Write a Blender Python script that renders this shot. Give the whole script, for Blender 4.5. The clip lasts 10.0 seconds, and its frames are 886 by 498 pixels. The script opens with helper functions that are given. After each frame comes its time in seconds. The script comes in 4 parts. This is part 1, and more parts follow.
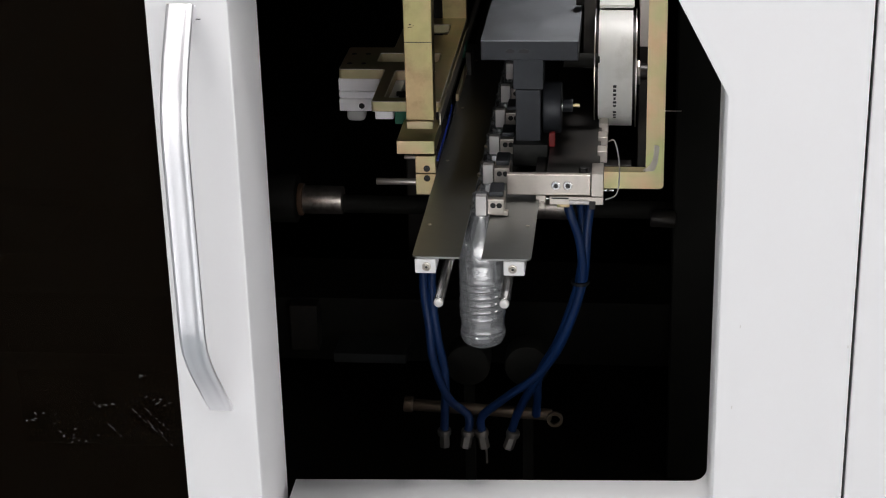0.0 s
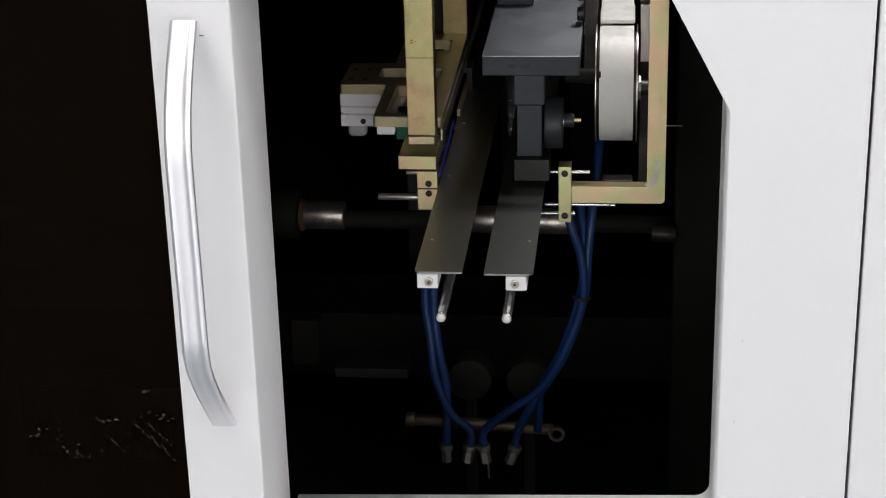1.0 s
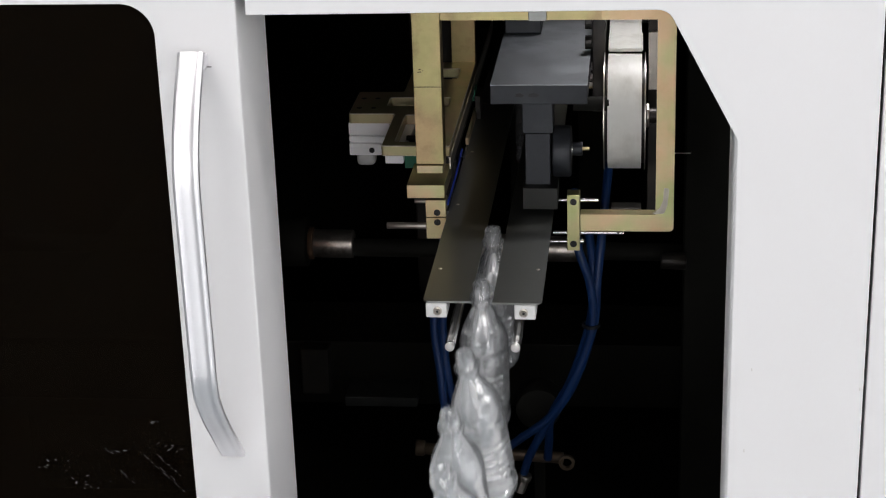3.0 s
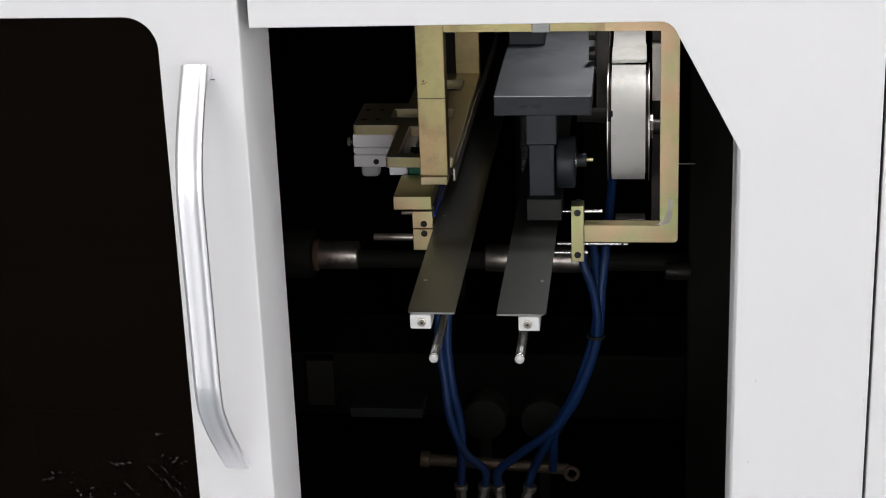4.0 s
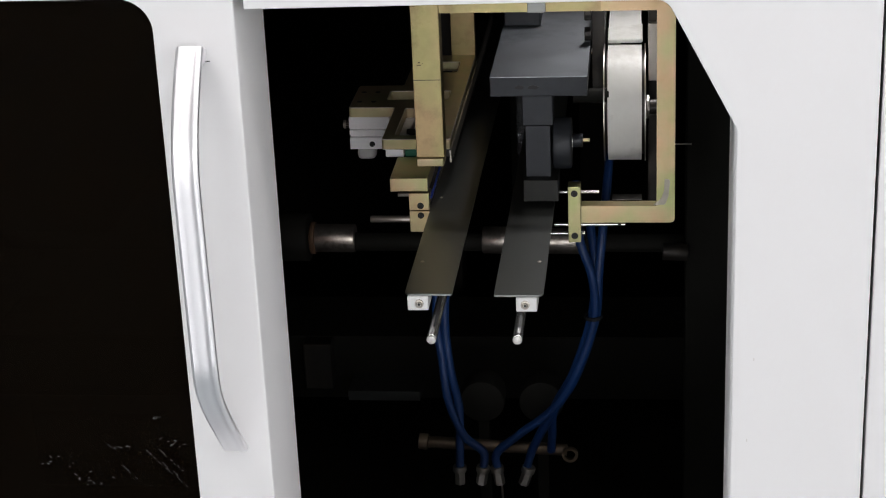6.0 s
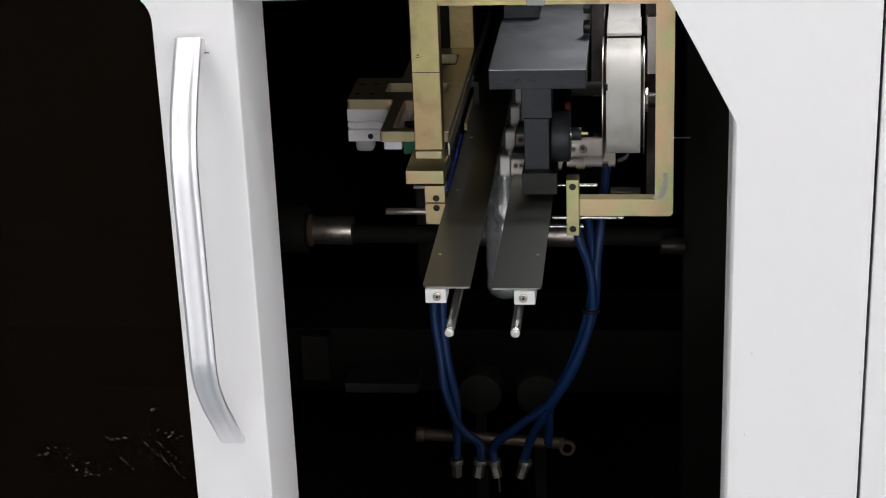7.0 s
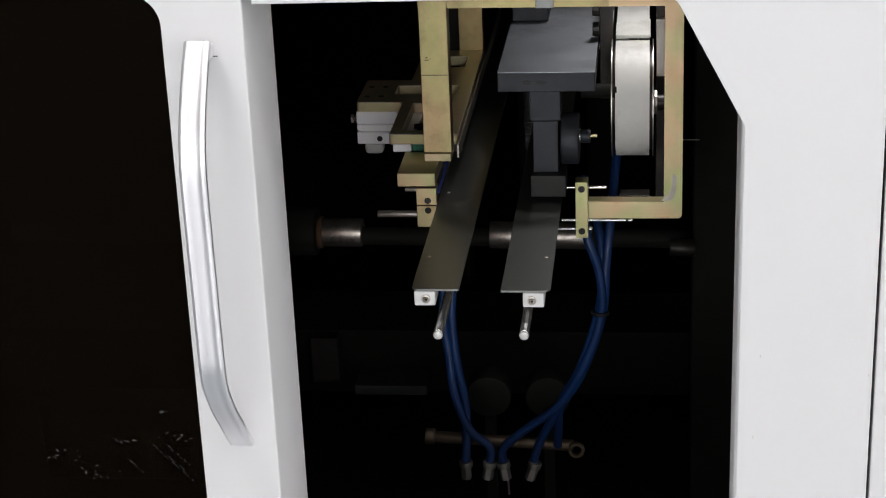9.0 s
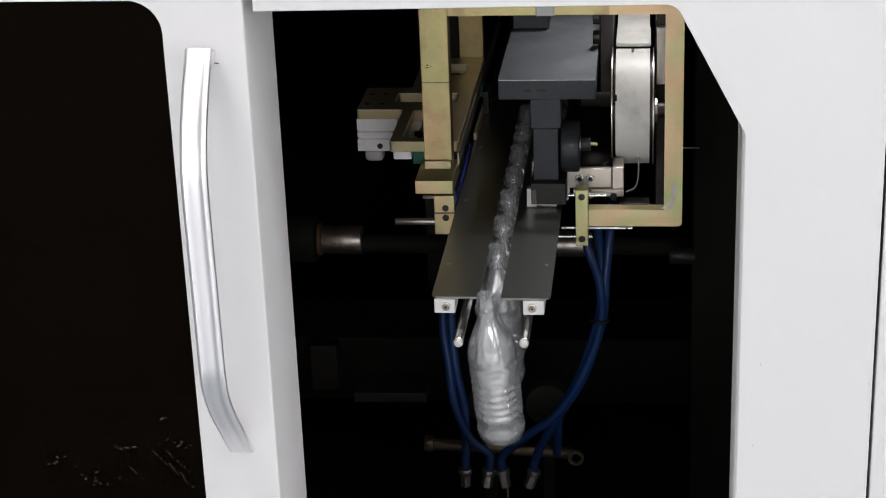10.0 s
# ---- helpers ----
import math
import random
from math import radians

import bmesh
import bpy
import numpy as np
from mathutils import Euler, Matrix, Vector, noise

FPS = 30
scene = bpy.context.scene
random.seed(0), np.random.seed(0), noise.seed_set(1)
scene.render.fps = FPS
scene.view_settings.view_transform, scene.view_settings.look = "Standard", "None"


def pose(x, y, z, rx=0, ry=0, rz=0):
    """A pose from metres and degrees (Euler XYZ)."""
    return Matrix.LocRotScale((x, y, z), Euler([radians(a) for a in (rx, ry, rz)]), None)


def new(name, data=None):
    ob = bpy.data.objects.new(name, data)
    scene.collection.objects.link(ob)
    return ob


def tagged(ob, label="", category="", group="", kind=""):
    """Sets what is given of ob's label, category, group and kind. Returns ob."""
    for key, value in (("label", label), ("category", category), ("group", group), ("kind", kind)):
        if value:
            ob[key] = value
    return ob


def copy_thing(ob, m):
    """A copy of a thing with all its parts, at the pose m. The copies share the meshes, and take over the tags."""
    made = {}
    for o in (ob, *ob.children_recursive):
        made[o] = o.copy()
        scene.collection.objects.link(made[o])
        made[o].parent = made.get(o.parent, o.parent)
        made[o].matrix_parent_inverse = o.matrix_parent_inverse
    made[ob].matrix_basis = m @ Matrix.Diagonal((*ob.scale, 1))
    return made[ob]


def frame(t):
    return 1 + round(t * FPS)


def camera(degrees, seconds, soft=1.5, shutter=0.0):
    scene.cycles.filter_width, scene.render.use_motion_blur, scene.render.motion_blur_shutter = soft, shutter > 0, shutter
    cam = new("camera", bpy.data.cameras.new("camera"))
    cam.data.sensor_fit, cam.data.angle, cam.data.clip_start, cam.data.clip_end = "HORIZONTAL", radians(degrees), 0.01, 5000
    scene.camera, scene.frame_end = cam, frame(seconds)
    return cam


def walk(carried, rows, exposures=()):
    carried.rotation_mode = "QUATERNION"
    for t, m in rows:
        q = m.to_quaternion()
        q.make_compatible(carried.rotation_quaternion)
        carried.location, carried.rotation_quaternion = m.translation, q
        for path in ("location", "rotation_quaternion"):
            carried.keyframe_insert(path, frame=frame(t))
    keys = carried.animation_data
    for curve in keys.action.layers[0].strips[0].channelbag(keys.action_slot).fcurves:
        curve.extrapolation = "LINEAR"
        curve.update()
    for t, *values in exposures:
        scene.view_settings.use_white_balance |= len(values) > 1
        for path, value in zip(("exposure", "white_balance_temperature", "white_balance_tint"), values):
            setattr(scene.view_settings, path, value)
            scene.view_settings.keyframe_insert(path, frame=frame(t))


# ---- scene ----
cam = camera(27.53, 10.0, soft=1.1, shutter=0.1)
walk(cam, [
    (0, pose(0.2068, -2.4008, 1.9208, 67.407, 1.338, 5.666)),
    (0.5, pose(0.2055, -2.4008, 1.9238, 67.603, 1.322, 5.650)),
    (1, pose(0.2021, -2.4060, 1.9242, 67.857, 1.420, 5.585)),
    (1.5, pose(0.2085, -2.4016, 1.9278, 67.999, 1.550, 5.758)),
    (2, pose(0.2073, -2.4052, 1.9248, 68.291, 1.537, 5.822)),
    (2.5, pose(0.2041, -2.4031, 1.9261, 68.470, 1.673, 5.762)),
    (4, pose(0.2098, -2.4043, 1.9311, 69.006, 1.971, 5.970)),
    (4.5, pose(0.2098, -2.4065, 1.9285, 68.856, 2.205, 5.813)),
    (5, pose(0.2081, -2.4008, 1.9277, 68.619, 2.206, 5.772)),
    (5.5, pose(0.2099, -2.4030, 1.9250, 68.570, 2.366, 5.753)),
    (7, pose(0.2064, -2.4007, 1.9247, 68.274, 2.044, 5.713)),
    (7.5, pose(0.2066, -2.4007, 1.9227, 68.144, 1.927, 5.830)),
    (8, pose(0.2076, -2.4039, 1.9261, 68.124, 1.977, 5.897)),
    (8.5, pose(0.2066, -2.3991, 1.9278, 68.150, 2.214, 5.917)),
    (9, pose(0.2100, -2.4015, 1.9274, 68.320, 2.210, 6.027)),
    (9.5, pose(0.2071, -2.4051, 1.9258, 68.479, 2.144, 5.987)),
    (10, pose(0.2071, -2.4028, 1.9282, 68.550, 2.046, 6.030)),
], exposures=[(0, -1.09), (10, -1.09)])

# ---- light: a factory hall with fluorescent ceiling panels ----
world = bpy.data.worlds.new("hall_air")
world.use_nodes = True
scene.world = world
world.node_tree.nodes["Background"].inputs[0].default_value = (0.9, 0.95, 1.0, 1)
world.node_tree.nodes["Background"].inputs[1].default_value = 0.02

LAMPS = [(-1.6, -4.2, 4.9), (1.6, -4.2, 4.9), (-1.6, -1.6, 4.9), (2.3, -1.6, 4.9), (0.3, 1.8, 4.9)]
LAMP_POWER = 74.0
WINDOW_POWER = 250.0
SIDE_POWER = 95.0


# ---- materials ----
def material(name, base, rough=0.5, metal=0.0, grain=0.0, scale=60.0, bump=0.0, stretch=(1, 1, 1),
             stain=0.0, stain_scale=6.0, stain_color=None, coat=0.0, spec=0.5, rough_var=0.0):
    m = bpy.data.materials.new(name)
    m.use_nodes = True
    nt = m.node_tree
    b = nt.nodes["Principled BSDF"]
    b.inputs["Roughness"].default_value = rough
    b.inputs["Metallic"].default_value = metal
    b.inputs["Coat Weight"].default_value = coat
    b.inputs["Coat Roughness"].default_value = 0.12
    b.inputs["Specular IOR Level"].default_value = spec
    b.inputs["Base Color"].default_value = (*base, 1)
    co = nt.nodes.new("ShaderNodeTexCoord")
    mp = nt.nodes.new("ShaderNodeMapping")
    mp.inputs["Scale"].default_value = stretch
    nt.links.new(co.outputs["Object"], mp.inputs["Vector"])
    fine = nt.nodes.new("ShaderNodeTexNoise")
    fine.inputs["Scale"].default_value = scale
    fine.inputs["Detail"].default_value = 6
    nt.links.new(mp.outputs[0], fine.inputs["Vector"])
    color = None
    if grain:
        mix = nt.nodes.new("ShaderNodeMix")
        mix.data_type = "RGBA"
        mix.inputs["A"].default_value = (*[c * (1 - grain) for c in base], 1)
        mix.inputs["B"].default_value = (*[min(1, c * (1 + grain)) for c in base], 1)
        nt.links.new(fine.outputs["Fac"], mix.inputs["Factor"])
        color = mix.outputs["Result"]
    if stain:
        big = nt.nodes.new("ShaderNodeTexNoise")
        big.inputs["Scale"].default_value = stain_scale
        big.inputs["Detail"].default_value = 8
        big.inputs["Roughness"].default_value = 0.65
        nt.links.new(co.outputs["Object"], big.inputs["Vector"])
        ramp = nt.nodes.new("ShaderNodeValToRGB")
        ramp.color_ramp.elements[0].position, ramp.color_ramp.elements[1].position = 0.5, 0.72
        ramp.color_ramp.elements[0].color, ramp.color_ramp.elements[1].color = (0, 0, 0, 1), (stain, stain, stain, 1)
        nt.links.new(big.outputs["Fac"], ramp.inputs[0])
        mix2 = nt.nodes.new("ShaderNodeMix")
        mix2.data_type = "RGBA"
        nt.links.new(ramp.outputs[0], mix2.inputs["Factor"])
        if color is not None:
            nt.links.new(color, mix2.inputs["A"])
        else:
            mix2.inputs["A"].default_value = (*base, 1)
        mix2.inputs["B"].default_value = (*(stain_color or [c * 0.5 for c in base]), 1)
        color = mix2.outputs["Result"]
    if color is not None:
        nt.links.new(color, b.inputs["Base Color"])
    if rough_var:
        rr = nt.nodes.new("ShaderNodeMapRange")
        rr.inputs["To Min"].default_value = max(0.02, rough - rough_var)
        rr.inputs["To Max"].default_value = min(1, rough + rough_var)
        nt.links.new(fine.outputs["Fac"], rr.inputs["Value"])
        nt.links.new(rr.outputs[0], b.inputs["Roughness"])
    if bump:
        bp = nt.nodes.new("ShaderNodeBump")
        bp.inputs["Strength"].default_value = bump
        bp.inputs["Distance"].default_value = 0.001
        nt.links.new(fine.outputs["Fac"], bp.inputs["Height"])
        nt.links.new(bp.outputs[0], b.inputs["Normal"])
    return m


def clear_plastic(name, milk=0.12):
    m = bpy.data.materials.new(name)
    m.use_nodes = True
    nt = m.node_tree
    nt.nodes.clear()
    out = nt.nodes.new("ShaderNodeOutputMaterial")
    clear = nt.nodes.new("ShaderNodeBsdfTransparent")
    clear.inputs[0].default_value = (0.97, 0.98, 0.985, 1)
    haze = nt.nodes.new("ShaderNodeBsdfTranslucent")
    haze.inputs[0].default_value = (0.90, 0.93, 0.96, 1)
    dif = nt.nodes.new("ShaderNodeBsdfDiffuse")
    dif.inputs[0].default_value = (0.90, 0.93, 0.96, 1)
    half = nt.nodes.new("ShaderNodeMixShader")
    half.inputs[0].default_value = 0.68
    nt.links.new(haze.outputs[0], half.inputs[1])
    nt.links.new(dif.outputs[0], half.inputs[2])
    soft = nt.nodes.new("ShaderNodeMixShader")
    soft.inputs[0].default_value = milk
    nt.links.new(clear.outputs[0], soft.inputs[1])
    nt.links.new(half.outputs[0], soft.inputs[2])
    gloss = nt.nodes.new("ShaderNodeBsdfGlossy")
    gloss.inputs["Roughness"].default_value = 0.09
    co = nt.nodes.new("ShaderNodeTexCoord")
    ns = nt.nodes.new("ShaderNodeTexNoise")
    ns.inputs["Scale"].default_value = 48
    ns.inputs["Detail"].default_value = 5
    nt.links.new(co.outputs["Object"], ns.inputs["Vector"])
    bp = nt.nodes.new("ShaderNodeBump")
    bp.inputs["Strength"].default_value = 0.6
    bp.inputs["Distance"].default_value = 0.003
    nt.links.new(ns.outputs["Fac"], bp.inputs["Height"])
    nt.links.new(bp.outputs[0], gloss.inputs["Normal"])
    lw = nt.nodes.new("ShaderNodeLayerWeight")
    lw.inputs["Blend"].default_value = 0.35
    nt.links.new(bp.outputs[0], lw.inputs["Normal"])
    fr = nt.nodes.new("ShaderNodeMapRange")
    fr.inputs["To Min"].default_value = 0.30
    fr.inputs["To Max"].default_value = 0.85
    nt.links.new(lw.outputs["Facing"], fr.inputs["Value"])
    top = nt.nodes.new("ShaderNodeMixShader")
    nt.links.new(fr.outputs[0], top.inputs[0])
    nt.links.new(soft.outputs[0], top.inputs[1])
    nt.links.new(gloss.outputs[0], top.inputs[2])
    nt.links.new(top.outputs[0], out.inputs[0])
    return m


def glow(name, color, strength):
    m = bpy.data.materials.new(name)
    m.use_nodes = True
    b = m.node_tree.nodes["Principled BSDF"]
    b.inputs["Base Color"].default_value = (0.9, 0.9, 0.9, 1)
    b.inputs["Emission Color"].default_value = (*color, 1)
    b.inputs["Emission Strength"].default_value = strength
    return m


WHITE = material("white_powder_coat", (0.745, 0.74, 0.745), 0.42, grain=0.015, scale=900, bump=0.06, stain=0.10,
                 stain_scale=2.2, stain_color=(0.70, 0.69, 0.68), spec=0.4)
# same white coat made paler: light on the folds put into the colour
WHITE_LIT_FOLD = material("white_powder_coat_lit_fold", (0.80, 0.805, 0.81), 0.42, grain=0.02, scale=900, bump=0.06)
ALU = material("brushed_aluminium", (0.90, 0.89, 0.91), 0.40, 1.0, grain=0.03, scale=40, stretch=(30, 30, 1), rough_var=0.08)
DARK_PANE = material("smoked_polycarbonate", (0.0048, 0.0032, 0.0018), 0.16, grain=0.3, scale=12, spec=0.02, rough_var=0.06)


def see_through(m, tint, share):
    """Lets a share of the light pass, tinted, as smoked plastic does."""
    nt = m.node_tree
    b = nt.nodes["Principled BSDF"]
    out = nt.nodes["Material Output"]
    clear = nt.nodes.new("ShaderNodeBsdfTransparent")
    clear.inputs[0].default_value = (*tint, 1)
    mix = nt.nodes.new("ShaderNodeMixShader")
    mix.inputs[0].default_value = share
    nt.links.new(b.outputs[0], mix.inputs[1])
    nt.links.new(clear.outputs[0], mix.inputs[2])
    nt.links.new(mix.outputs[0], out.inputs["Surface"])


see_through(DARK_PANE, (0.55, 0.30, 0.15), 0.3)
SCRATCH = material("scuffed_plastic", (0.12, 0.12, 0.12), 0.6)
ZINC = material("yellow_zinc_plating", (0.47, 0.40, 0.215), 0.36, 0.9, grain=0.30, scale=34, stain=0.9, stain_scale=17,
                stain_color=(0.34, 0.30, 0.12), rough_var=0.12, bump=0.08)
# brownish patina of the posts; on the top bar its darkness stands for shade
AGED_SHADED_ZINC = material("aged_shaded_zinc_plating", (0.40, 0.315, 0.15), 0.38, 0.9, grain=0.35, scale=38, stain=0.95, stain_scale=19,
                    stain_color=(0.17, 0.135, 0.06), rough_var=0.14, bump=0.10)
ZINC_EDGE = material("worn_zinc_plating", (0.50, 0.41, 0.25), 0.40, 0.70, grain=0.25, scale=30, stain=0.5, stain_scale=20,
                     stain_color=(0.52, 0.36, 0.26), rough_var=0.05)
WORN = material("bare_worn_metal", (0.60, 0.57, 0.49), 0.5, 0.6, grain=0.2, scale=90)
BRIGHT_RIM = material("worn_bright_rim", (0.80, 0.76, 0.66), 0.45, 0.5, grain=0.2, scale=90)
PLATE = material("ground_steel_plate", (0.245, 0.252, 0.242), 0.38, 1.0, grain=0.18, scale=30, stretch=(1, 14, 1), rough_var=0.10,
                 stain=0.35, stain_scale=7, stain_color=(0.20, 0.20, 0.19))
# paler slab top: overhead light and mottled reflections put into the colour
SLAB_LIT_TOP = material("dull_steel_slab_lit_top", (0.46, 0.49, 0.52), 0.44, 0.95, grain=0.10, scale=18, rough_var=0.12, stain=0.65, stain_scale=6,
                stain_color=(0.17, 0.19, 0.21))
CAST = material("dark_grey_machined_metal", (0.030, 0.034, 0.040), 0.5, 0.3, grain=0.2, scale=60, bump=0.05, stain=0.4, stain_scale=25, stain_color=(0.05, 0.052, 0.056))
FOOT = material("black_oxide_block", (0.012, 0.013, 0.011), 0.5, 0.2, grain=0.3, scale=70, bump=0.05)
CHROME = material("polished_steel_rod", (0.78, 0.77, 0.76), 0.24, 0.9, grain=0.08, scale=30)
ANODISED = material("silver_anodised_aluminium", (0.95, 0.94, 0.95), 0.34, 0.15, grain=0.04, scale=50, stretch=(1, 20, 20))
STEEL = material("machined_steel", (0.52, 0.48, 0.43), 0.36, 0.85, grain=0.14, scale=45, rough_var=0.1, stain=0.3, stain_scale=20)
SHAFT = material("oily_polished_shaft", (0.56, 0.52, 0.47), 0.36, 0.95, grain=0.25, scale=30, stain=0.7, stain_scale=28,
                 stain_color=(0.12, 0.09, 0.06), rough_var=0.1)
PAD = material("pale_steel_pad", (0.60, 0.585, 0.57), 0.4, 0.4, grain=0.1, scale=70)
POM = material("white_plastic_block", (0.80, 0.80, 0.79), 0.45, grain=0.03, scale=200)
BLACK = material("black_oxide_screw", (0.02, 0.02, 0.02), 0.4, 0.5, grain=0.1, scale=80)
# shade inside the machine is put into this near-black base colour
DARK = material("near_black_for_shade", (0.014, 0.014, 0.012), 0.7, grain=0.3, scale=15, spec=0.12)
DARK_METAL = material("oily_dark_steel", (0.030, 0.028, 0.026), 0.42, 0.5, grain=0.3, scale=25, stain=0.4, stain_scale=9,
                      stain_color=(0.10, 0.075, 0.05))
LEDGE = material("grey_oily_ledge", (0.06, 0.065, 0.065), 0.4, 0.3, grain=0.3, scale=40)
HOSE = material("blue_rubber_hose", (0.003, 0.029, 0.118), 0.45, grain=0.15, scale=120)
BRASS = material("dull_brass_manifold", (0.16, 0.12, 0.085), 0.5, 0.7, grain=0.25, scale=50)
NICKEL = material("nickel_hose_fitting", (0.40, 0.37, 0.34), 0.35, 0.9, grain=0.15, scale=60)
BELT = material("off_white_belt", (0.88, 0.88, 0.83), 0.45, grain=0.04, scale=80, stain=0.4, stain_scale=16,
                stain_color=(0.40, 0.38, 0.30), bump=0.04)
SMUDGE = material("dark_grease", (0.09, 0.07, 0.035), 0.5, 0.3, grain=0.3, scale=200)
SPECK = material("faint_dirt", (0.60, 0.58, 0.56), 0.6)
INK = material("black_ink", (0.05, 0.05, 0.05), 0.6)
RED = material("red_plastic", (0.72, 0.02, 0.015), 0.4, grain=0.05, scale=60)
DEEP_RED = material("dark_red_plastic", (0.17, 0.008, 0.008), 0.5, grain=0.1, scale=60)
GREEN = material("green_plastic", (0.01, 0.13, 0.07), 0.5, grain=0.05, scale=60)
BLUE_TUBE = material("pale_blue_tube", (0.03, 0.06, 0.34), 0.15, grain=0.05, scale=60)
WIRE = material("grey_cable", (0.35, 0.34, 0.32), 0.5, grain=0.05, scale=90)
GREY_PLASTIC = material("pale_grey_plastic", (0.5, 0.5, 0.49), 0.5, grain=0.05, scale=90)
CONCRETE = material("painted_concrete", (0.33, 0.37, 0.39), 0.3, grain=0.12, scale=8, stain=0.4, stain_scale=1.5, coat=1.0)
HALL = material("hall_wall_paint", (0.48, 0.485, 0.48), 0.8, grain=0.06, scale=4)


def iridescent(m, amount):
    """Greenish and rosy tints in patches, as on chromated zinc."""
    nt = m.node_tree
    b = nt.nodes["Principled BSDF"]
    src = b.inputs["Base Color"].links[0].from_socket
    co = nt.nodes.new("ShaderNodeTexCoord")
    ns = nt.nodes.new("ShaderNodeTexNoise")
    ns.inputs["Scale"].default_value = 9.0
    ns.inputs["Detail"].default_value = 4
    nt.links.new(co.outputs["Object"], ns.inputs["Vector"])
    ramp = nt.nodes.new("ShaderNodeValToRGB")
    ramp.color_ramp.elements[0].position, ramp.color_ramp.elements[0].color = 0.38, (0.40, 0.50, 0.22, 1)
    ramp.color_ramp.elements[1].position, ramp.color_ramp.elements[1].color = 0.60, (0.68, 0.42, 0.29, 1)
    mid = ramp.color_ramp.elements.new(0.5)
    mid.color = (0.54, 0.46, 0.27, 1)
    nt.links.new(ns.outputs["Fac"], ramp.inputs[0])
    mix = nt.nodes.new("ShaderNodeMix")
    mix.data_type = "RGBA"
    mix.inputs["Factor"].default_value = amount
    nt.links.new(src, mix.inputs["A"])
    nt.links.new(ramp.outputs[0], mix.inputs["B"])
    nt.links.new(mix.outputs["Result"], b.inputs["Base Color"])


iridescent(ZINC, 0.5)
iridescent(AGED_SHADED_ZINC, 0.22)
iridescent(ZINC_EDGE, 0.35)
RUST = material("brown_rust", (0.10, 0.055, 0.03), 0.75, 0.2, grain=0.4, scale=90)
PET = clear_plastic("clear_bottle_plastic", 0.36)
PET_NECK = clear_plastic("thick_neck_plastic", 0.25)
PET_BASE = clear_plastic("thick_base_plastic", 0.60)
LAMP_GLOW = glow("fluorescent_diffuser", (1.0, 0.98, 0.96), 5.0)
DAYLIGHT = glow("bright_window_daylight", (0.98, 0.97, 0.98), 4.0)


# ---- mesh helpers ----
def thing(name, at, label, category, group="", kind=""):
    ob = new(name)
    ob.empty_display_size = 0.02
    ob.location = at
    return tagged(ob, label, category, group, kind)


def mesh_of(name, bm, mat, smooth=False):
    me = bpy.data.meshes.new(name)
    bm.to_mesh(me)
    bm.free()
    me.materials.append(mat)
    if smooth:
        for p in me.polygons:
            p.use_smooth = True
        me.set_sharp_from_angle(angle=radians(35))
    return me


def part(name, bm, mat, parent, label="", smooth=False):
    """One mesh object under a thing or a part; the mesh is given in world places."""
    base = parent.location if parent.parent is None else parent.parent.location
    bmesh.ops.translate(bm, vec=-Vector(base), verts=bm.verts)
    ob = new(name, mesh_of(name, bm, mat, smooth))
    ob.parent = parent
    if label:
        ob["label"] = label
    return ob


def single(name, bm, mat, at, label, category, group="", kind="", smooth=False):
    bmesh.ops.translate(bm, vec=-Vector(at), verts=bm.verts)
    ob = new(name, mesh_of(name, bm, mat, smooth))
    ob.location = at
    return tagged(ob, label, category, group, kind)


def box(x0, x1, y0, y1, z0, z1, bevel=0.0015, seg=2, bm=None):
    tmp = bmesh.new()
    bmesh.ops.create_cube(tmp, size=1)
    for v in tmp.verts:
        v.co = Vector(((x0 + x1) / 2 + v.co.x * (x1 - x0), (y0 + y1) / 2 + v.co.y * (y1 - y0), (z0 + z1) / 2 + v.co.z * (z1 - z0)))
    if bevel:
        bmesh.ops.bevel(tmp, geom=tmp.edges[:], offset=bevel, segments=seg, affect="EDGES", profile=0.5)
    return join(bm, tmp)


def join(bm, tmp):
    if bm is None:
        return tmp
    me = bpy.data.meshes.new("tmp")
    tmp.to_mesh(me)
    tmp.free()
    bm.from_mesh(me)
    bpy.data.meshes.remove(me)
    return bm


def rod(a, b, r, seg=20, bevel=0.0, bm=None, r2=None):
    a, b = Vector(a), Vector(b)
    tmp = bmesh.new()
    bmesh.ops.create_cone(tmp, cap_ends=True, segments=seg, radius1=r, radius2=r if r2 is None else r2, depth=(b - a).length)
    if bevel:
        rims = [e for e in tmp.edges if len(e.link_faces) == 2 and any(len(f.verts) > 4 for f in e.link_faces)]
        bmesh.ops.bevel(tmp, geom=rims, offset=bevel, segments=2, affect="EDGES", profile=0.5)
    m = Matrix.Translation((a + b) / 2) @ (b - a).to_track_quat("Z", "Y").to_matrix().to_4x4()
    bmesh.ops.transform(tmp, matrix=m, verts=tmp.verts)
    return join(bm, tmp)


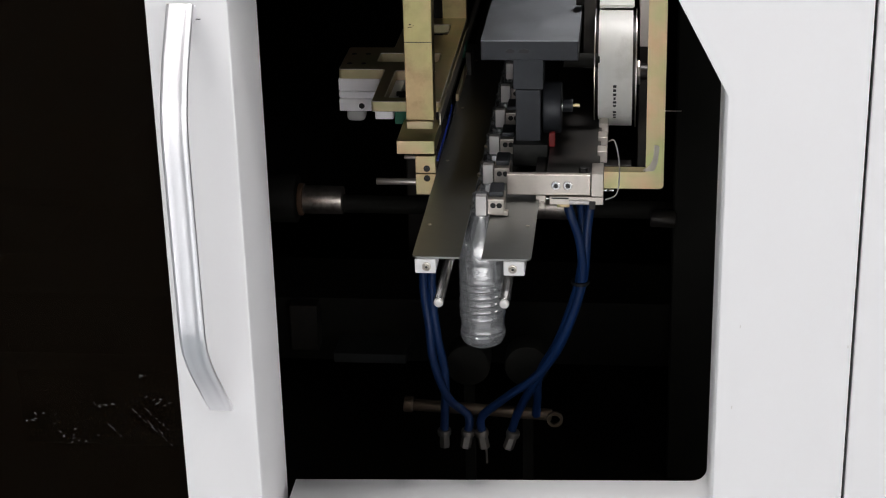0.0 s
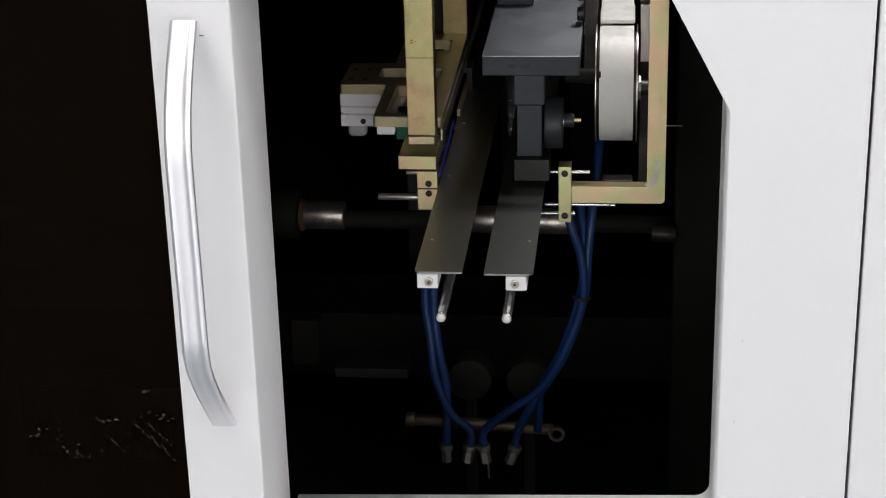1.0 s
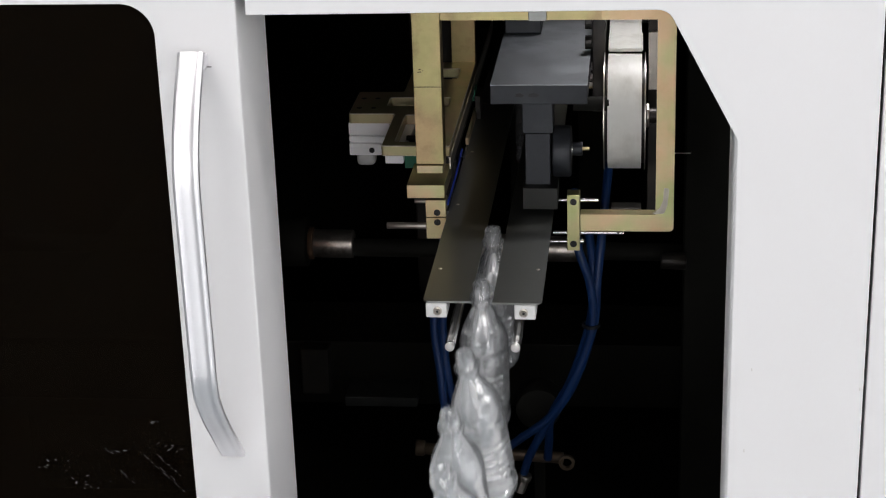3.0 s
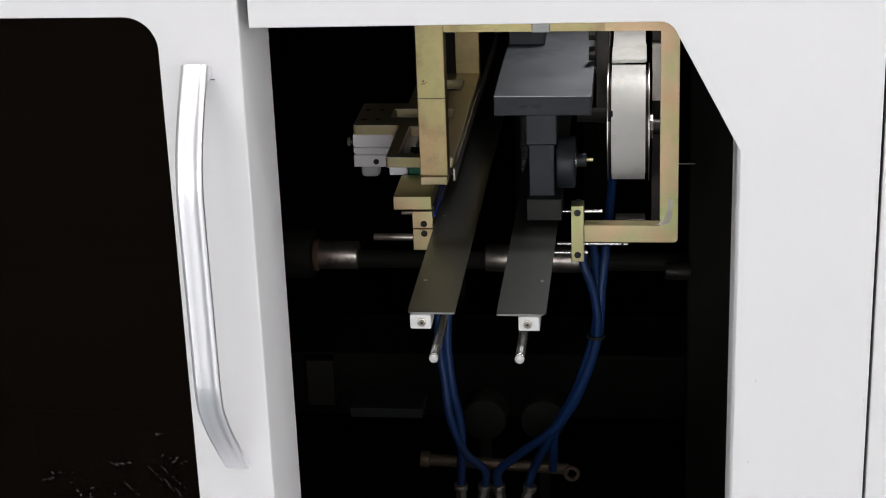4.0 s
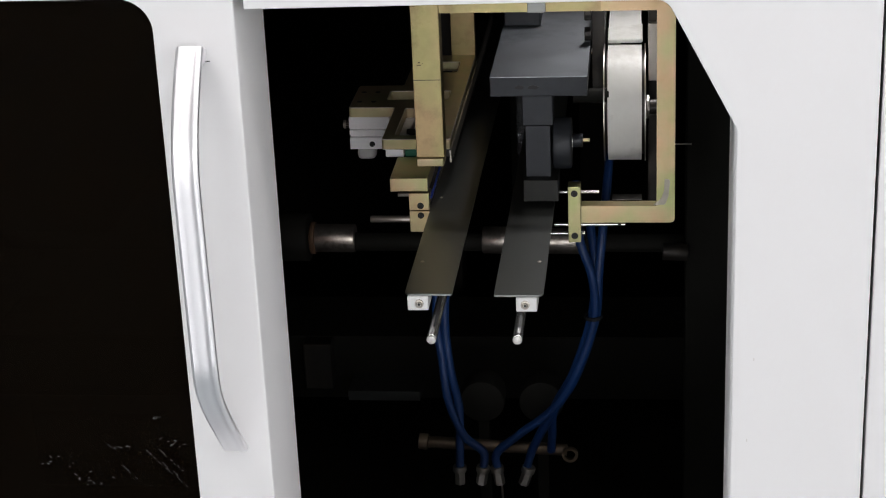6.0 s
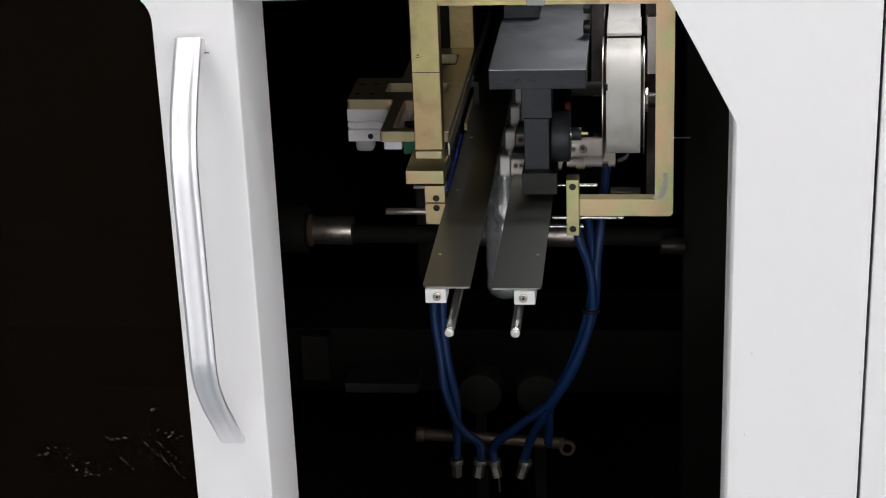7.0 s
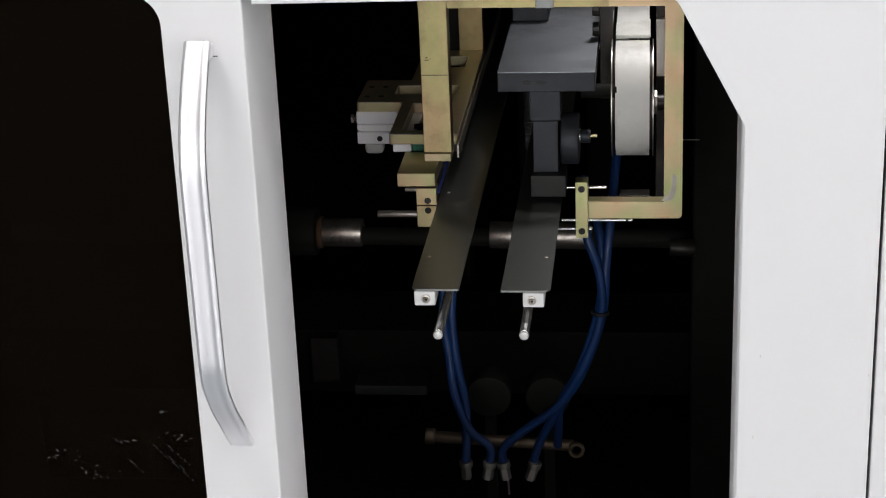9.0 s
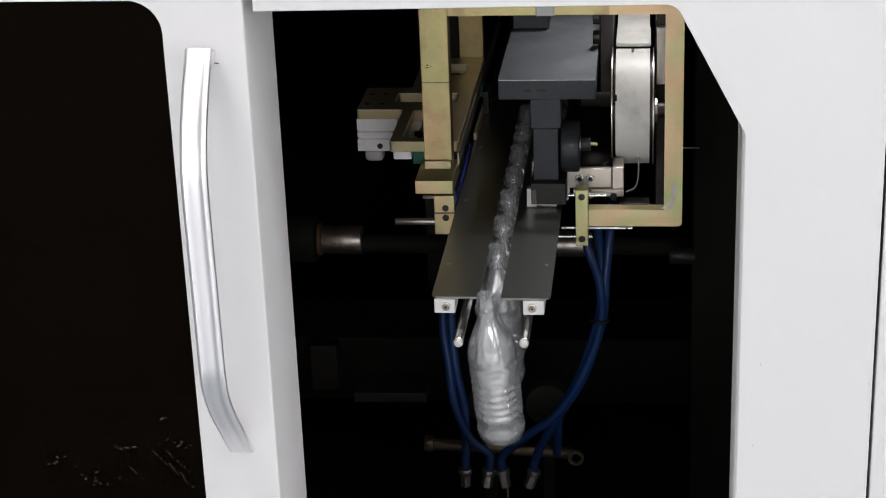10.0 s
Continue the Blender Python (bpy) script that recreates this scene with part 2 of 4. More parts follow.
def prism(outline, y0, y1, bevel=0.0, bm=None, axis="y"):
    """Extrudes an outline of (x, z) along y, or of (x, y) along z when axis is z, or of (y, z) along x."""
    tmp = bmesh.new()
    place = {"y": lambda p, d: (p[0], d, p[1]), "z": lambda p, d: (p[0], p[1], d), "x": lambda p, d: (d, p[0], p[1])}[axis]
    lo = [tmp.verts.new(place(p, y0)) for p in outline]
    hi = [tmp.verts.new(place(p, y1)) for p in outline]
    n = len(outline)
    tmp.faces.new(lo)
    tmp.faces.new(hi[::-1])
    for i in range(n):
        tmp.faces.new((lo[i], hi[i], hi[(i + 1) % n], lo[(i + 1) % n]))
    bmesh.ops.recalc_face_normals(tmp, faces=tmp.faces)
    if bevel:
        bmesh.ops.bevel(tmp, geom=tmp.edges[:], offset=bevel, segments=2, affect="EDGES", profile=0.5)
    return join(bm, tmp)


def rounded(points, radii, steps=6):
    """An outline with its corners rounded, each by its own radius."""
    out = []
    n = len(points)
    for i in range(n):
        p, r = Vector(points[i]), radii[i]
        a, b = (Vector(points[i - 1]) - p).normalized(), (Vector(points[(i + 1) % n]) - p).normalized()
        if r <= 0:
            out.append(tuple(p))
            continue
        ang = a.angle(b)
        d = r / math.tan(ang / 2)
        c = p + (a + b).normalized() * (r / math.sin(ang / 2))
        s, e = p + a * d - c, p + b * d - c
        turn = s.angle_signed(e)
        for k in range(steps + 1):
            th = -turn * k / steps
            out.append((c.x + s.x * math.cos(th) - s.y * math.sin(th), c.y + s.x * math.sin(th) + s.y * math.cos(th)))
    return out


def tube(points, r, seg=12, bm=None, close=True):
    """A smooth pipe along points."""
    pts = [Vector(p) for p in points]
    fine = []
    for i in range(len(pts) - 1):
        p0, p1, p2, p3 = pts[max(0, i - 1)], pts[i], pts[i + 1], pts[min(len(pts) - 1, i + 2)]
        for k in range(6):
            t = k / 6
            fine.append(0.5 * (2 * p1 + (p2 - p0) * t + (2 * p0 - 5 * p1 + 4 * p2 - p3) * t * t + (3 * p1 - p0 - 3 * p2 + p3) * t ** 3))
    fine.append(pts[-1])
    tmp = bmesh.new()
    rings = []
    side = Vector((1, 0.13, 0.07))
    for i, p in enumerate(fine):
        d = (fine[min(i + 1, len(fine) - 1)] - fine[max(0, i - 1)]).normalized()
        u = (side - d * side.dot(d)).normalized()
        w = d.cross(u)
        side = u
        rings.append([tmp.verts.new(p + (u * math.cos(a) + w * math.sin(a)) * r) for a in [2 * math.pi * k / seg for k in range(seg)]])
    for a, b in zip(rings, rings[1:]):
        for k in range(seg):
            tmp.faces.new((a[k], a[(k + 1) % seg], b[(k + 1) % seg], b[k]))
    tmp.faces.new(rings[0][::-1])
    tmp.faces.new(rings[-1])
    return join(bm, tmp)


def lathe(profile, seg=40, bm=None, axis="z", at=(0, 0, 0)):
    """Turns a profile of (radius, height)."""
    tmp = bmesh.new()
    rings = [[tmp.verts.new((r * math.cos(2 * math.pi * k / seg), r * math.sin(2 * math.pi * k / seg), h)) for k in range(seg)] for r, h in profile]
    for a, b in zip(rings, rings[1:]):
        for k in range(seg):
            tmp.faces.new((a[k], a[(k + 1) % seg], b[(k + 1) % seg], b[k]))
    if axis == "x":
        bmesh.ops.rotate(tmp, matrix=Matrix.Rotation(radians(90), 3, "Y"), verts=tmp.verts)
    if axis == "y":
        bmesh.ops.rotate(tmp, matrix=Matrix.Rotation(radians(90), 3, "X"), verts=tmp.verts)
    bmesh.ops.translate(tmp, vec=at, verts=tmp.verts)
    bmesh.ops.recalc_face_normals(tmp, faces=tmp.faces)
    return join(bm, tmp)


def value(table, u):
    for (a, p), (b, q) in zip(table, table[1:]):
        if a <= u <= b:
            return p + (q - p) * (u - a) / (b - a)
    return table[-1][1] if u > table[-1][0] else table[0][1]


def grid_plate(xs, ys, rows, z0, z1, corner, chamfer):
    """A flat plate cut from a grid: '#' marks the cells that stay; corners rounded, rims chamfered."""
    bm = bmesh.new()
    seen = {}

    def vert(i, j):
        if (i, j) not in seen:
            seen[i, j] = bm.verts.new((xs[i], ys[j], z0))
        return seen[i, j]
    for j, row in enumerate(rows):
        for i, c in enumerate(row):
            if c == "#":
                bm.faces.new((vert(i, j), vert(i + 1, j), vert(i + 1, j + 1), vert(i, j + 1)))
    up = bmesh.ops.extrude_face_region(bm, geom=bm.faces[:])["geom"]
    bmesh.ops.translate(bm, vec=(0, 0, z1 - z0), verts=[g for g in up if isinstance(g, bmesh.types.BMVert)])
    bmesh.ops.recalc_face_normals(bm, faces=bm.faces)
    bm.normal_update()
    flat = [e for e in bm.edges if len(e.link_faces) == 2 and e.calc_face_angle() < 0.01]
    bmesh.ops.dissolve_edges(bm, edges=[e for e in flat if abs(e.verts[0].co.z - e.verts[1].co.z) > 1e-4], use_verts=False)
    posts = [e for e in bm.edges if abs(e.verts[0].co.z - e.verts[1].co.z) > 1e-4 and len(e.link_faces) == 2 and e.calc_face_angle() > 0.5]
    bmesh.ops.bevel(bm, geom=posts, offset=corner, segments=3, affect="EDGES", profile=0.5)
    bm.normal_update()
    rims = [e for e in bm.edges if len(e.link_faces) == 2 and e.calc_face_angle() > 0.9]
    cut = bmesh.ops.bevel(bm, geom=rims, offset=chamfer, segments=1, affect="EDGES", profile=0.5)
    for f in cut["faces"]:
        f.material_index = 1
    return bm


def screw(x, y, z, r, parent, axis="-y", deep=0.003, label="", mat=None):
    """A socket screw: a ringed head with a recessed socket, facing along axis."""
    d = {"-y": Vector((0, -1, 0)), "z": Vector((0, 0, 1)), "x": Vector((1, 0, 0))}[axis]
    prof = [(0.0, 0.0), (r, 0.0), (r, deep * 0.8), (r * 0.9, deep), (r * 0.55, deep), (r * 0.5, deep * 0.3), (0.0, deep * 0.3)]
    bm = lathe([(max(a, 1e-5), b) for a, b in prof], 14)
    m = Matrix.Translation((x, y, z)) @ d.to_track_quat("Z", "Y").to_matrix().to_4x4()
    bmesh.ops.transform(bm, matrix=m, verts=bm.verts)
    return part("screw", bm, mat or BLACK, parent, label)


# ---- the hall ----
def build_hall():
    single("floor", box(-7, 7, -14, 10, -0.1, 0.0, 0), CONCRETE, (0, 0, 0), "grey painted concrete hall floor", "floor", kind="structure")
    single("ceiling", box(-7, 7, -14, 10, 5.3, 5.4, 0), HALL, (0, 0, 5.3), "pale painted hall ceiling", "ceiling", kind="structure")
    # far wall behind the camera, with four wide windows
    bm = box(-7, 7, -14.2, -14, 0, 1.4, 0)
    box(-7, 7, -14.2, -14, 5.1, 5.3, 0, bm=bm)
    for x0, x1 in ((-7, -6.2), (-3.6, -3.0), (-0.4, 0.4), (3.0, 3.6), (6.2, 7)):
        box(x0, x1, -14.2, -14, 1.4, 5.1, 0, bm=bm)
    single("wall_south", bm, HALL, (0, -14, 0), "pale painted hall wall with windows", "wall", kind="structure")
    for n, x in enumerate((-4.9, -1.7, 1.7, 4.9)):
        w = single("window_%d" % (n + 1), box(x - 1.28, x + 1.28, -14.16, -14.15, 1.4, 5.1, 0), DAYLIGHT, (x, -14.15, 1.4), "bright daylight window in hall wall", "window", kind="structure")
        data = bpy.data.lights.new("window_daylight", "AREA")
        data.shape, data.size, data.size_y, data.energy, data.color = "RECTANGLE", 2.5, 3.6, WINDOW_POWER * (1.35 if x > 0 else 0.7), (1.0, 0.97, 0.985)
        ob = new("window_daylight", data)
        ob.matrix_world = pose(x, -13.98, 3.25, 90, 0, 0)
    single("wall_north", box(-7, 7, 10, 10.1, 0, 5.3, 0), HALL, (0, 10, 0), "pale painted hall wall", "wall", kind="structure")
    single("wall_west", box(-7.1, -7, -14, 10, 0, 5.3, 0), HALL, (-7, 0, 0), "pale painted hall wall", "wall", kind="structure")
    bm = box(7, 7.1, -14, 10, 0, 1.2, 0)
    box(7, 7.1, -14, 10, 4.6, 5.3, 0, bm=bm)
    for y0, y1 in ((-14, -7.2), (-4.4, -3.8), (-1.0, 10)):
        box(7, 7.1, y0, y1, 1.2, 4.6, 0, bm=bm)
    single("wall_east", bm, HALL, (7, 0, 0), "pale painted hall wall with two windows", "wall", kind="structure")
    for n, y in enumerate((-5.8, -2.4)):
        single("window_%d" % (n + 5), box(7.05, 7.06, y - 1.4, y + 1.4, 1.2, 4.6, 0), DAYLIGHT, (7.05, y, 1.2), "bright daylight window in hall wall", "window", kind="structure")
        data = bpy.data.lights.new("window_daylight", "AREA")
        data.shape, data.size, data.size_y, data.energy, data.color = "RECTANGLE", 2.7, 3.3, SIDE_POWER, (1.0, 0.965, 0.975)
        ob = new("window_daylight", data)
        ob.matrix_world = pose(6.98, y, 2.9, 90, 0, 90)
    for x, y, z in LAMPS:
        lamp = thing("ceiling_light", (x, y, z), "white fluorescent ceiling light hanging from hall ceiling", "lamp", "hall ceiling lights")
        part("housing", box(x - 0.65, x + 0.65, y - 0.32, y + 0.32, z + 0.03, z + 0.30, 0.01), WHITE, lamp)
        part("diffuser", box(x - 0.6, x + 0.6, y - 0.28, y + 0.28, z + 0.012, z + 0.028, 0), LAMP_GLOW, lamp, "glowing white diffuser")
        part("hanger", rod((x, y, z + 0.29), (x, y, 5.31), 0.02, 12), WHITE, lamp)
        data = bpy.data.lights.new("ceiling_lamp", "AREA")
        data.shape, data.size, data.size_y, data.energy, data.color = "RECTANGLE", 1.2, 0.55, LAMP_POWER * (6.0 if y > 0 else 1.3 if y > -2 else 0.6), (1.0, 0.962, 0.965)
        ob = new("ceiling_lamp", data)
        ob.matrix_world = pose(x, y, z)


# ---- the machine's white enclosure ----
FRONT, BACK = -0.30, -0.13
OPEN_L, OPEN_R, OPEN_B, OPEN_T = -0.278, 0.3285, 0.608, 1.405
PANEL_L = -0.265   # the fixed panel begins a little right of the door's edge


def build_enclosure():
    # C-shaped panel right of the sliding door, with a cut corner at its upper right
    th = 0.003
    shape = [(PANEL_L, OPEN_T), (0.243, OPEN_T + 0.004), (OPEN_R, 1.247), (OPEN_R, OPEN_B + 0.011), (PANEL_L, OPEN_B - 0.006)]
    inner = rounded(shape, [0, 0.022, 0.012, 0.022, 0])
    outer = [(PANEL_L, 0.12), (0.4935, 0.12), (0.4935, 2.15), (PANEL_L, 2.15)]
    panel = thing("machine_housing", (0.1, FRONT, 0.0), "white powder-coated steel machine housing with outlet opening", "housing")
    part("front_panel", prism([*outer, *inner], FRONT, FRONT + th), WHITE, panel)
    # folded return round the opening, in the paler lit copy of the coat
    bm = bmesh.new()
    n = len(inner)
    for i in range(n - 1):
        a, b = inner[i], inner[i + 1]
        dx, dz = b[0] - a[0], b[1] - a[1]
        ln = math.hypot(dx, dz)
        if ln < 1e-6:
            continue
        quad = [bm.verts.new((a[0], FRONT + 0.0005, a[1])), bm.verts.new((b[0], FRONT + 0.0005, b[1])),
                bm.verts.new((b[0], BACK, b[1])), bm.verts.new((a[0], BACK, a[1]))]
        bm.faces.new(quad)
    bmesh.ops.remove_doubles(bm, verts=bm.verts, dist=1e-5)
    bmesh.ops.recalc_face_normals(bm, faces=bm.faces)
    fold = part("folded_edge", bm, WHITE_LIT_FOLD, panel, smooth=True)
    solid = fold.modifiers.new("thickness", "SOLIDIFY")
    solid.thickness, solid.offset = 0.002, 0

    part("side_panel", box(0.4975, 1.6, FRONT + 0.001, FRONT + 0.03, 0.12, 2.15, 0.002), WHITE, panel)
    for x, z in ((0.3465, 0.825), (0.4885, 0.915), (0.353, 0.94)):
        part("dirt_speck", prism(rounded([(x, z), (x + 0.0016, z), (x + 0.0013, z + 0.004), (x + 0.0003, z + 0.0045)], [0.0004] * 4, 2), FRONT - 0.0002, FRONT + 0.0005), SPECK, panel, "faint grey dirt speck")
    seam = box(0.478, 0.513, FRONT + 0.02, FRONT + 0.06, 0.12, 2.15, 0)
    part("seam_backing", seam, DARK, panel)
    for x in (-1.3, 0.0, 1.5):
        part("foot", box(x, x + 0.08, FRONT + 0.01, BACK, 0.0, 0.12, 0.002), DARK, panel)

    # sliding door with a smoked window and a bow handle
    door = thing("sliding_door", (-0.6, FRONT, 0.12), "white steel sliding door with smoked window and aluminium handle", "door")
    wx0, wx1, wz0, wz1 = -1.15, -0.380, 0.55, 1.419
    r, lap = 0.003, 0.0
    # door leaf frame: four bars round the window, the lock stile with a rounded edge
    prof = [(wx1, FRONT), (OPEN_L - lap - r, FRONT)]
    prof += [(OPEN_L - lap - r + r * math.sin(a), FRONT + r - r * math.cos(a)) for a in [math.pi / 2 * k / 8 for k in range(1, 9)]]
    prof += [(OPEN_L, BACK), (OPEN_L - 0.012, BACK), (wx1, BACK)]
    stile = prism(prof, 0.12, 2.15, axis="z")
    part("lock_stile", stile, WHITE, door, smooth=True)
    part("top_rail", box(-1.35, wx1, FRONT, BACK, wz1, 2.15, 0), WHITE, door)
    part("bottom_rail", box(-1.35, wx1, FRONT, BACK, 0.12, wz0, 0), WHITE, door)
    part("hinge_stile", box(-1.35, wx0, FRONT, BACK, wz0, wz1, 0), WHITE, door)
    # rounded window corner fillet
    c = 0.042
    fil = [(wx1 + 0.0005, wz1 + 0.0005)] + [(wx1 - c + c * math.cos(a), wz1 - c + c * math.sin(a)) for a in [math.pi / 2 * k / 8 for k in range(9)]]
    part("window_corner", prism(fil, FRONT + 0.0004, FRONT + 0.02), WHITE, door)
    pane = part("window_pane", box(wx0 - 0.01, wx1 + 0.004, FRONT + 0.006, FRONT + 0.011, wz0 - 0.01, wz1 + 0.004, 0), DARK_PANE, door, "smoked dark brown plastic pane")
    # scuffs low on the pane
    rnd = random.Random(4)

    def scuff(x, z, ln, w, an):
        dx, dz = math.cos(an) * ln, math.sin(an) * ln
        nx, nz = -math.sin(an) * w, math.cos(an) * w
        edge = [(x - dx, z - dz), (x - dx * 0.2 - nx, z - dz * 0.2 - nz), (x + dx, z + dz), (x + dx * 0.3 + nx, z + dz * 0.3 + nz)]
        part("scuff_mark", prism(edge, FRONT + 0.0055, FRONT + 0.0059), SCRATCH, pane)

    for x, z, n, gap in ((-0.462, 0.757, 15, 0.0042), (-0.470, 0.745, 17, 0.0045), (-0.452, 0.731, 9, 0.0040), (-0.505, 0.722, 7, 0.0040)):
        for k in range(n):
            if rnd.random() < 0.75:
                scuff(x + 0.022 + k * gap * 0.68 + rnd.gauss(0, 0.0008), z + 0.053 - k * gap * 0.73 + rnd.gauss(0, 0.0006), 0.0006 + 0.0018 * rnd.random(), 0.0002 + 0.0004 * rnd.random(), radians(-47 + rnd.gauss(0, 12)))
    for x, z, n, spread in ((-0.455, 0.797, 4, 0.003), (-0.515, 0.752, 8, 0.006), (-0.435, 0.760, 8, 0.007), (-0.56, 0.70, 10, 0.012), (-0.60, 0.73, 8, 0.014)):
        for k in range(n):
            scuff(x + 0.026 + rnd.gauss(0, spread), z + 0.052 + rnd.gauss(0, spread * 0.4), 0.0008 + 0.0022 * rnd.random(), 0.0003 + 0.0006 * rnd.random(), radians(rnd.choice((-30, 20)) + rnd.gauss(0, 15)))
    # bow handle: a flat ribbed bar that stands off the stile
    build_handle()
    mark = box(-0.3185, -0.3125, FRONT - 0.0003, FRONT + 0.001, 1.3392, 1.3405, 0)
    part("pen_mark", mark, INK, door, "small black pen mark")


def build_handle():
    h = thing("door_handle", (-0.337, FRONT, 0.805), "long bowed brushed aluminium pull handle on white door", "handle")
    z0, z1, off = 0.810, 1.366, 0.098
    path = []
    for k in range(41):
        u = k / 40
        z = z0 + (z1 - z0) * u
        lift = off * (math.sin(math.pi / 2 * min(1, u / 0.29)) if u < 0.7 else math.cos(math.pi / 2 * max(0, (u - 0.72) / 0.28) * 0.815))
        path.append((z, FRONT - 0.004 - lift))
    w = 0.0165
    sec = [(-w, 0.004), (-w, -0.001), (-w * 0.92, -0.0036), (-w * 0.76, -0.0046), (-w * 0.66, -0.0041), (-w * 0.3, -0.0046), (w * 0.2, -0.0046), (w * 0.48, -0.0041),
           (w * 0.58, -0.0050), (w * 0.80, -0.0050), (w * 0.93, -0.0038), (w, -0.0015), (w, 0.002)]
    bm = bmesh.new()
    rings = []
    for i, (z, y) in enumerate(path):
        a, b = path[max(0, i - 1)], path[min(40, i + 1)]
        d = Vector((0, b[1] - a[1], b[0] - a[0])).normalized()
        nrm = Vector((0, d.z, -d.y))
        cx = -0.3235 - 0.009 * i / 40 + 0.007 * max(0.0, 1 - i / 9) + value([(0, -0.0075), (0.1, -0.003), (0.24, -0.003), (0.69, 0.0), (0.85, 0.002), (1, 0.0046)], i / 40)
        rings.append([bm.verts.new(Vector((cx + sx, y, z)) + nrm * sy) for sx, sy in sec])
    for a, b in zip(rings, rings[1:]):
        for k in range(len(sec)):
            bm.faces.new((a[k], a[(k + 1) % len(sec)], b[(k + 1) % len(sec)], b[k]))
    bm.faces.new(rings[0])
    bm.faces.new(rings[-1][::-1])
    bmesh.ops.recalc_face_normals(bm, faces=bm.faces)
    part("grip", bm, ALU, h, smooth=True)
    part("mounting_foot", box(-0.335, -0.317, FRONT - 0.006, FRONT, 0.8105, 0.826, 0.002), ALU, h)
    part("mounting_foot", box(-0.336, -0.316, FRONT - 0.032, FRONT, 1.341, 1.358, 0.002), ALU, h)


def build_interior():
    # lining behind the panels, coloured near black so the inside reads as shaded
    single("wall_machine_left", box(-1.4, -1.38, BACK, 9.5, 0.02, 2.15, 0), DARK, (-1.39, 1, 0.02), "inside wall of the machine, near black for its shade", "wall", kind="structure")
    single("wall_machine_right", box(1.6, 1.62, BACK, 9.5, 0.02, 2.15, 0), DARK, (1.61, 1, 0.02), "inside wall of the machine, near black for its shade", "wall", kind="structure")
    single("wall_machine_back", box(-1.4, 1.62, 9.5, 9.52, 0.02, 2.15, 0), DARK, (0, 9.5, 0.02), "inside wall of the machine, near black for its shade", "wall", kind="structure")
    # unseen roof; its opening is sized to drop lamp light on slab and pulley
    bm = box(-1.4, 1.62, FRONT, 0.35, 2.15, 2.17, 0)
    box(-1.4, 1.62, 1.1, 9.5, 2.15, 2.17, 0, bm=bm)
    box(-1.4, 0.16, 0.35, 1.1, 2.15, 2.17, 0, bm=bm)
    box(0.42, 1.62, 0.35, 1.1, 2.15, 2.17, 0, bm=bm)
    single("ceiling_machine", bm, DARK, (0, 1, 2.15), "unseen near-black machine roof with an opening cut for slab light", "ceiling", kind="structure")
    single("floor_machine", box(-1.4, 1.62, FRONT, 9.5, 0.005, 0.02, 0), DARK, (0, 1, 0.005), "machine base plate, near black for its shade", "floor", kind="structure")


build_hall()
build_enclosure()
build_interior()


# ---- the outlet: two guide plates with a slot ----
PZ = 0.90          # top of the plates
SHIFT = -0.0292     # how far the slide with the left plate opens


def guide_plate(x0, x1, label, left, parent=None, front=0.005):
    th = 0.003
    y1 = 2.3
    p = parent or thing("guide_plate", ((x0 + x1) / 2, 0, PZ), label, "guide plate", "slot plates")
    corners = [(x0, front), (x1, front), (x1, y1), (x0, y1)]
    out = rounded(corners, [0.009 if left else 0.002, 0.002 if left else 0.009, 0, 0])
    part("plate", prism(out, PZ - th, PZ, axis="z"), PLATE, p, "dark ground steel plate")
    sx = x0 + 0.013 if left else x1 - 0.012
    for y in (0.134, 0.42, 0.70, 1.0, 1.3):
        part("screw_head", lathe([(1e-5, 0), (0.003, 0), (0.003, 0.0008), (0.002, 0.0014), (1e-5, 0.0014)], 12, at=(sx, y, PZ - 0.0002)), STEEL, p, "small bright screw")
    # white end block with a sleeve bush
    bx0 = x0 + 0.004 if left else x1 - 0.040
    bx1 = bx0 + 0.031
    part("end_block", box(bx0, bx1, front - 0.002, 0.05, PZ - 0.026, PZ - 0.0035, 0.002), POM, p, "white plastic end block")
    cx, cz = bx0 + (0.0175 if left else 0.0135), PZ - 0.0145
    part("bush", lathe([(0.0065, 0), (0.0065, 0.0025), (0.0045, 0.003), (0.0035, 0.0005), (0.0030, 0.004), (0.0018, 0.004), (0.0012, 0.001), (1e-5, 0.001)], 18, axis="y",
                       at=(cx, front - 0.002, cz)), STEEL, p, "steel bush")
    part("bush_bore", rod((cx, front - 0.0062, cz), (cx, front - 0.003, cz), 0.0021, 12), BLACK, p)
    # guide rod below, its rounded end towards the outlet
    rx = x0 + 0.043 if left else x1 - 0.036
    part("guide_rod", rod((rx, -0.040, 0.85), (rx, 2.0, 0.85), 0.0072, 20, 0.002), CHROME, p, "polished round guide rod", smooth=True)
    part("rod_cap", rod((rx, -0.0455, 0.85), (rx, -0.039, 0.85), 0.0070, 20, 0.003), PAD, p, "white plastic rod end", smooth=True)
    for y in (0.3, 0.9, 1.5):
        part("hanger", box(rx - 0.006, rx + 0.006, y, y + 0.012, 0.85, PZ - 0.003, 0), DARK_METAL, p)
    return p


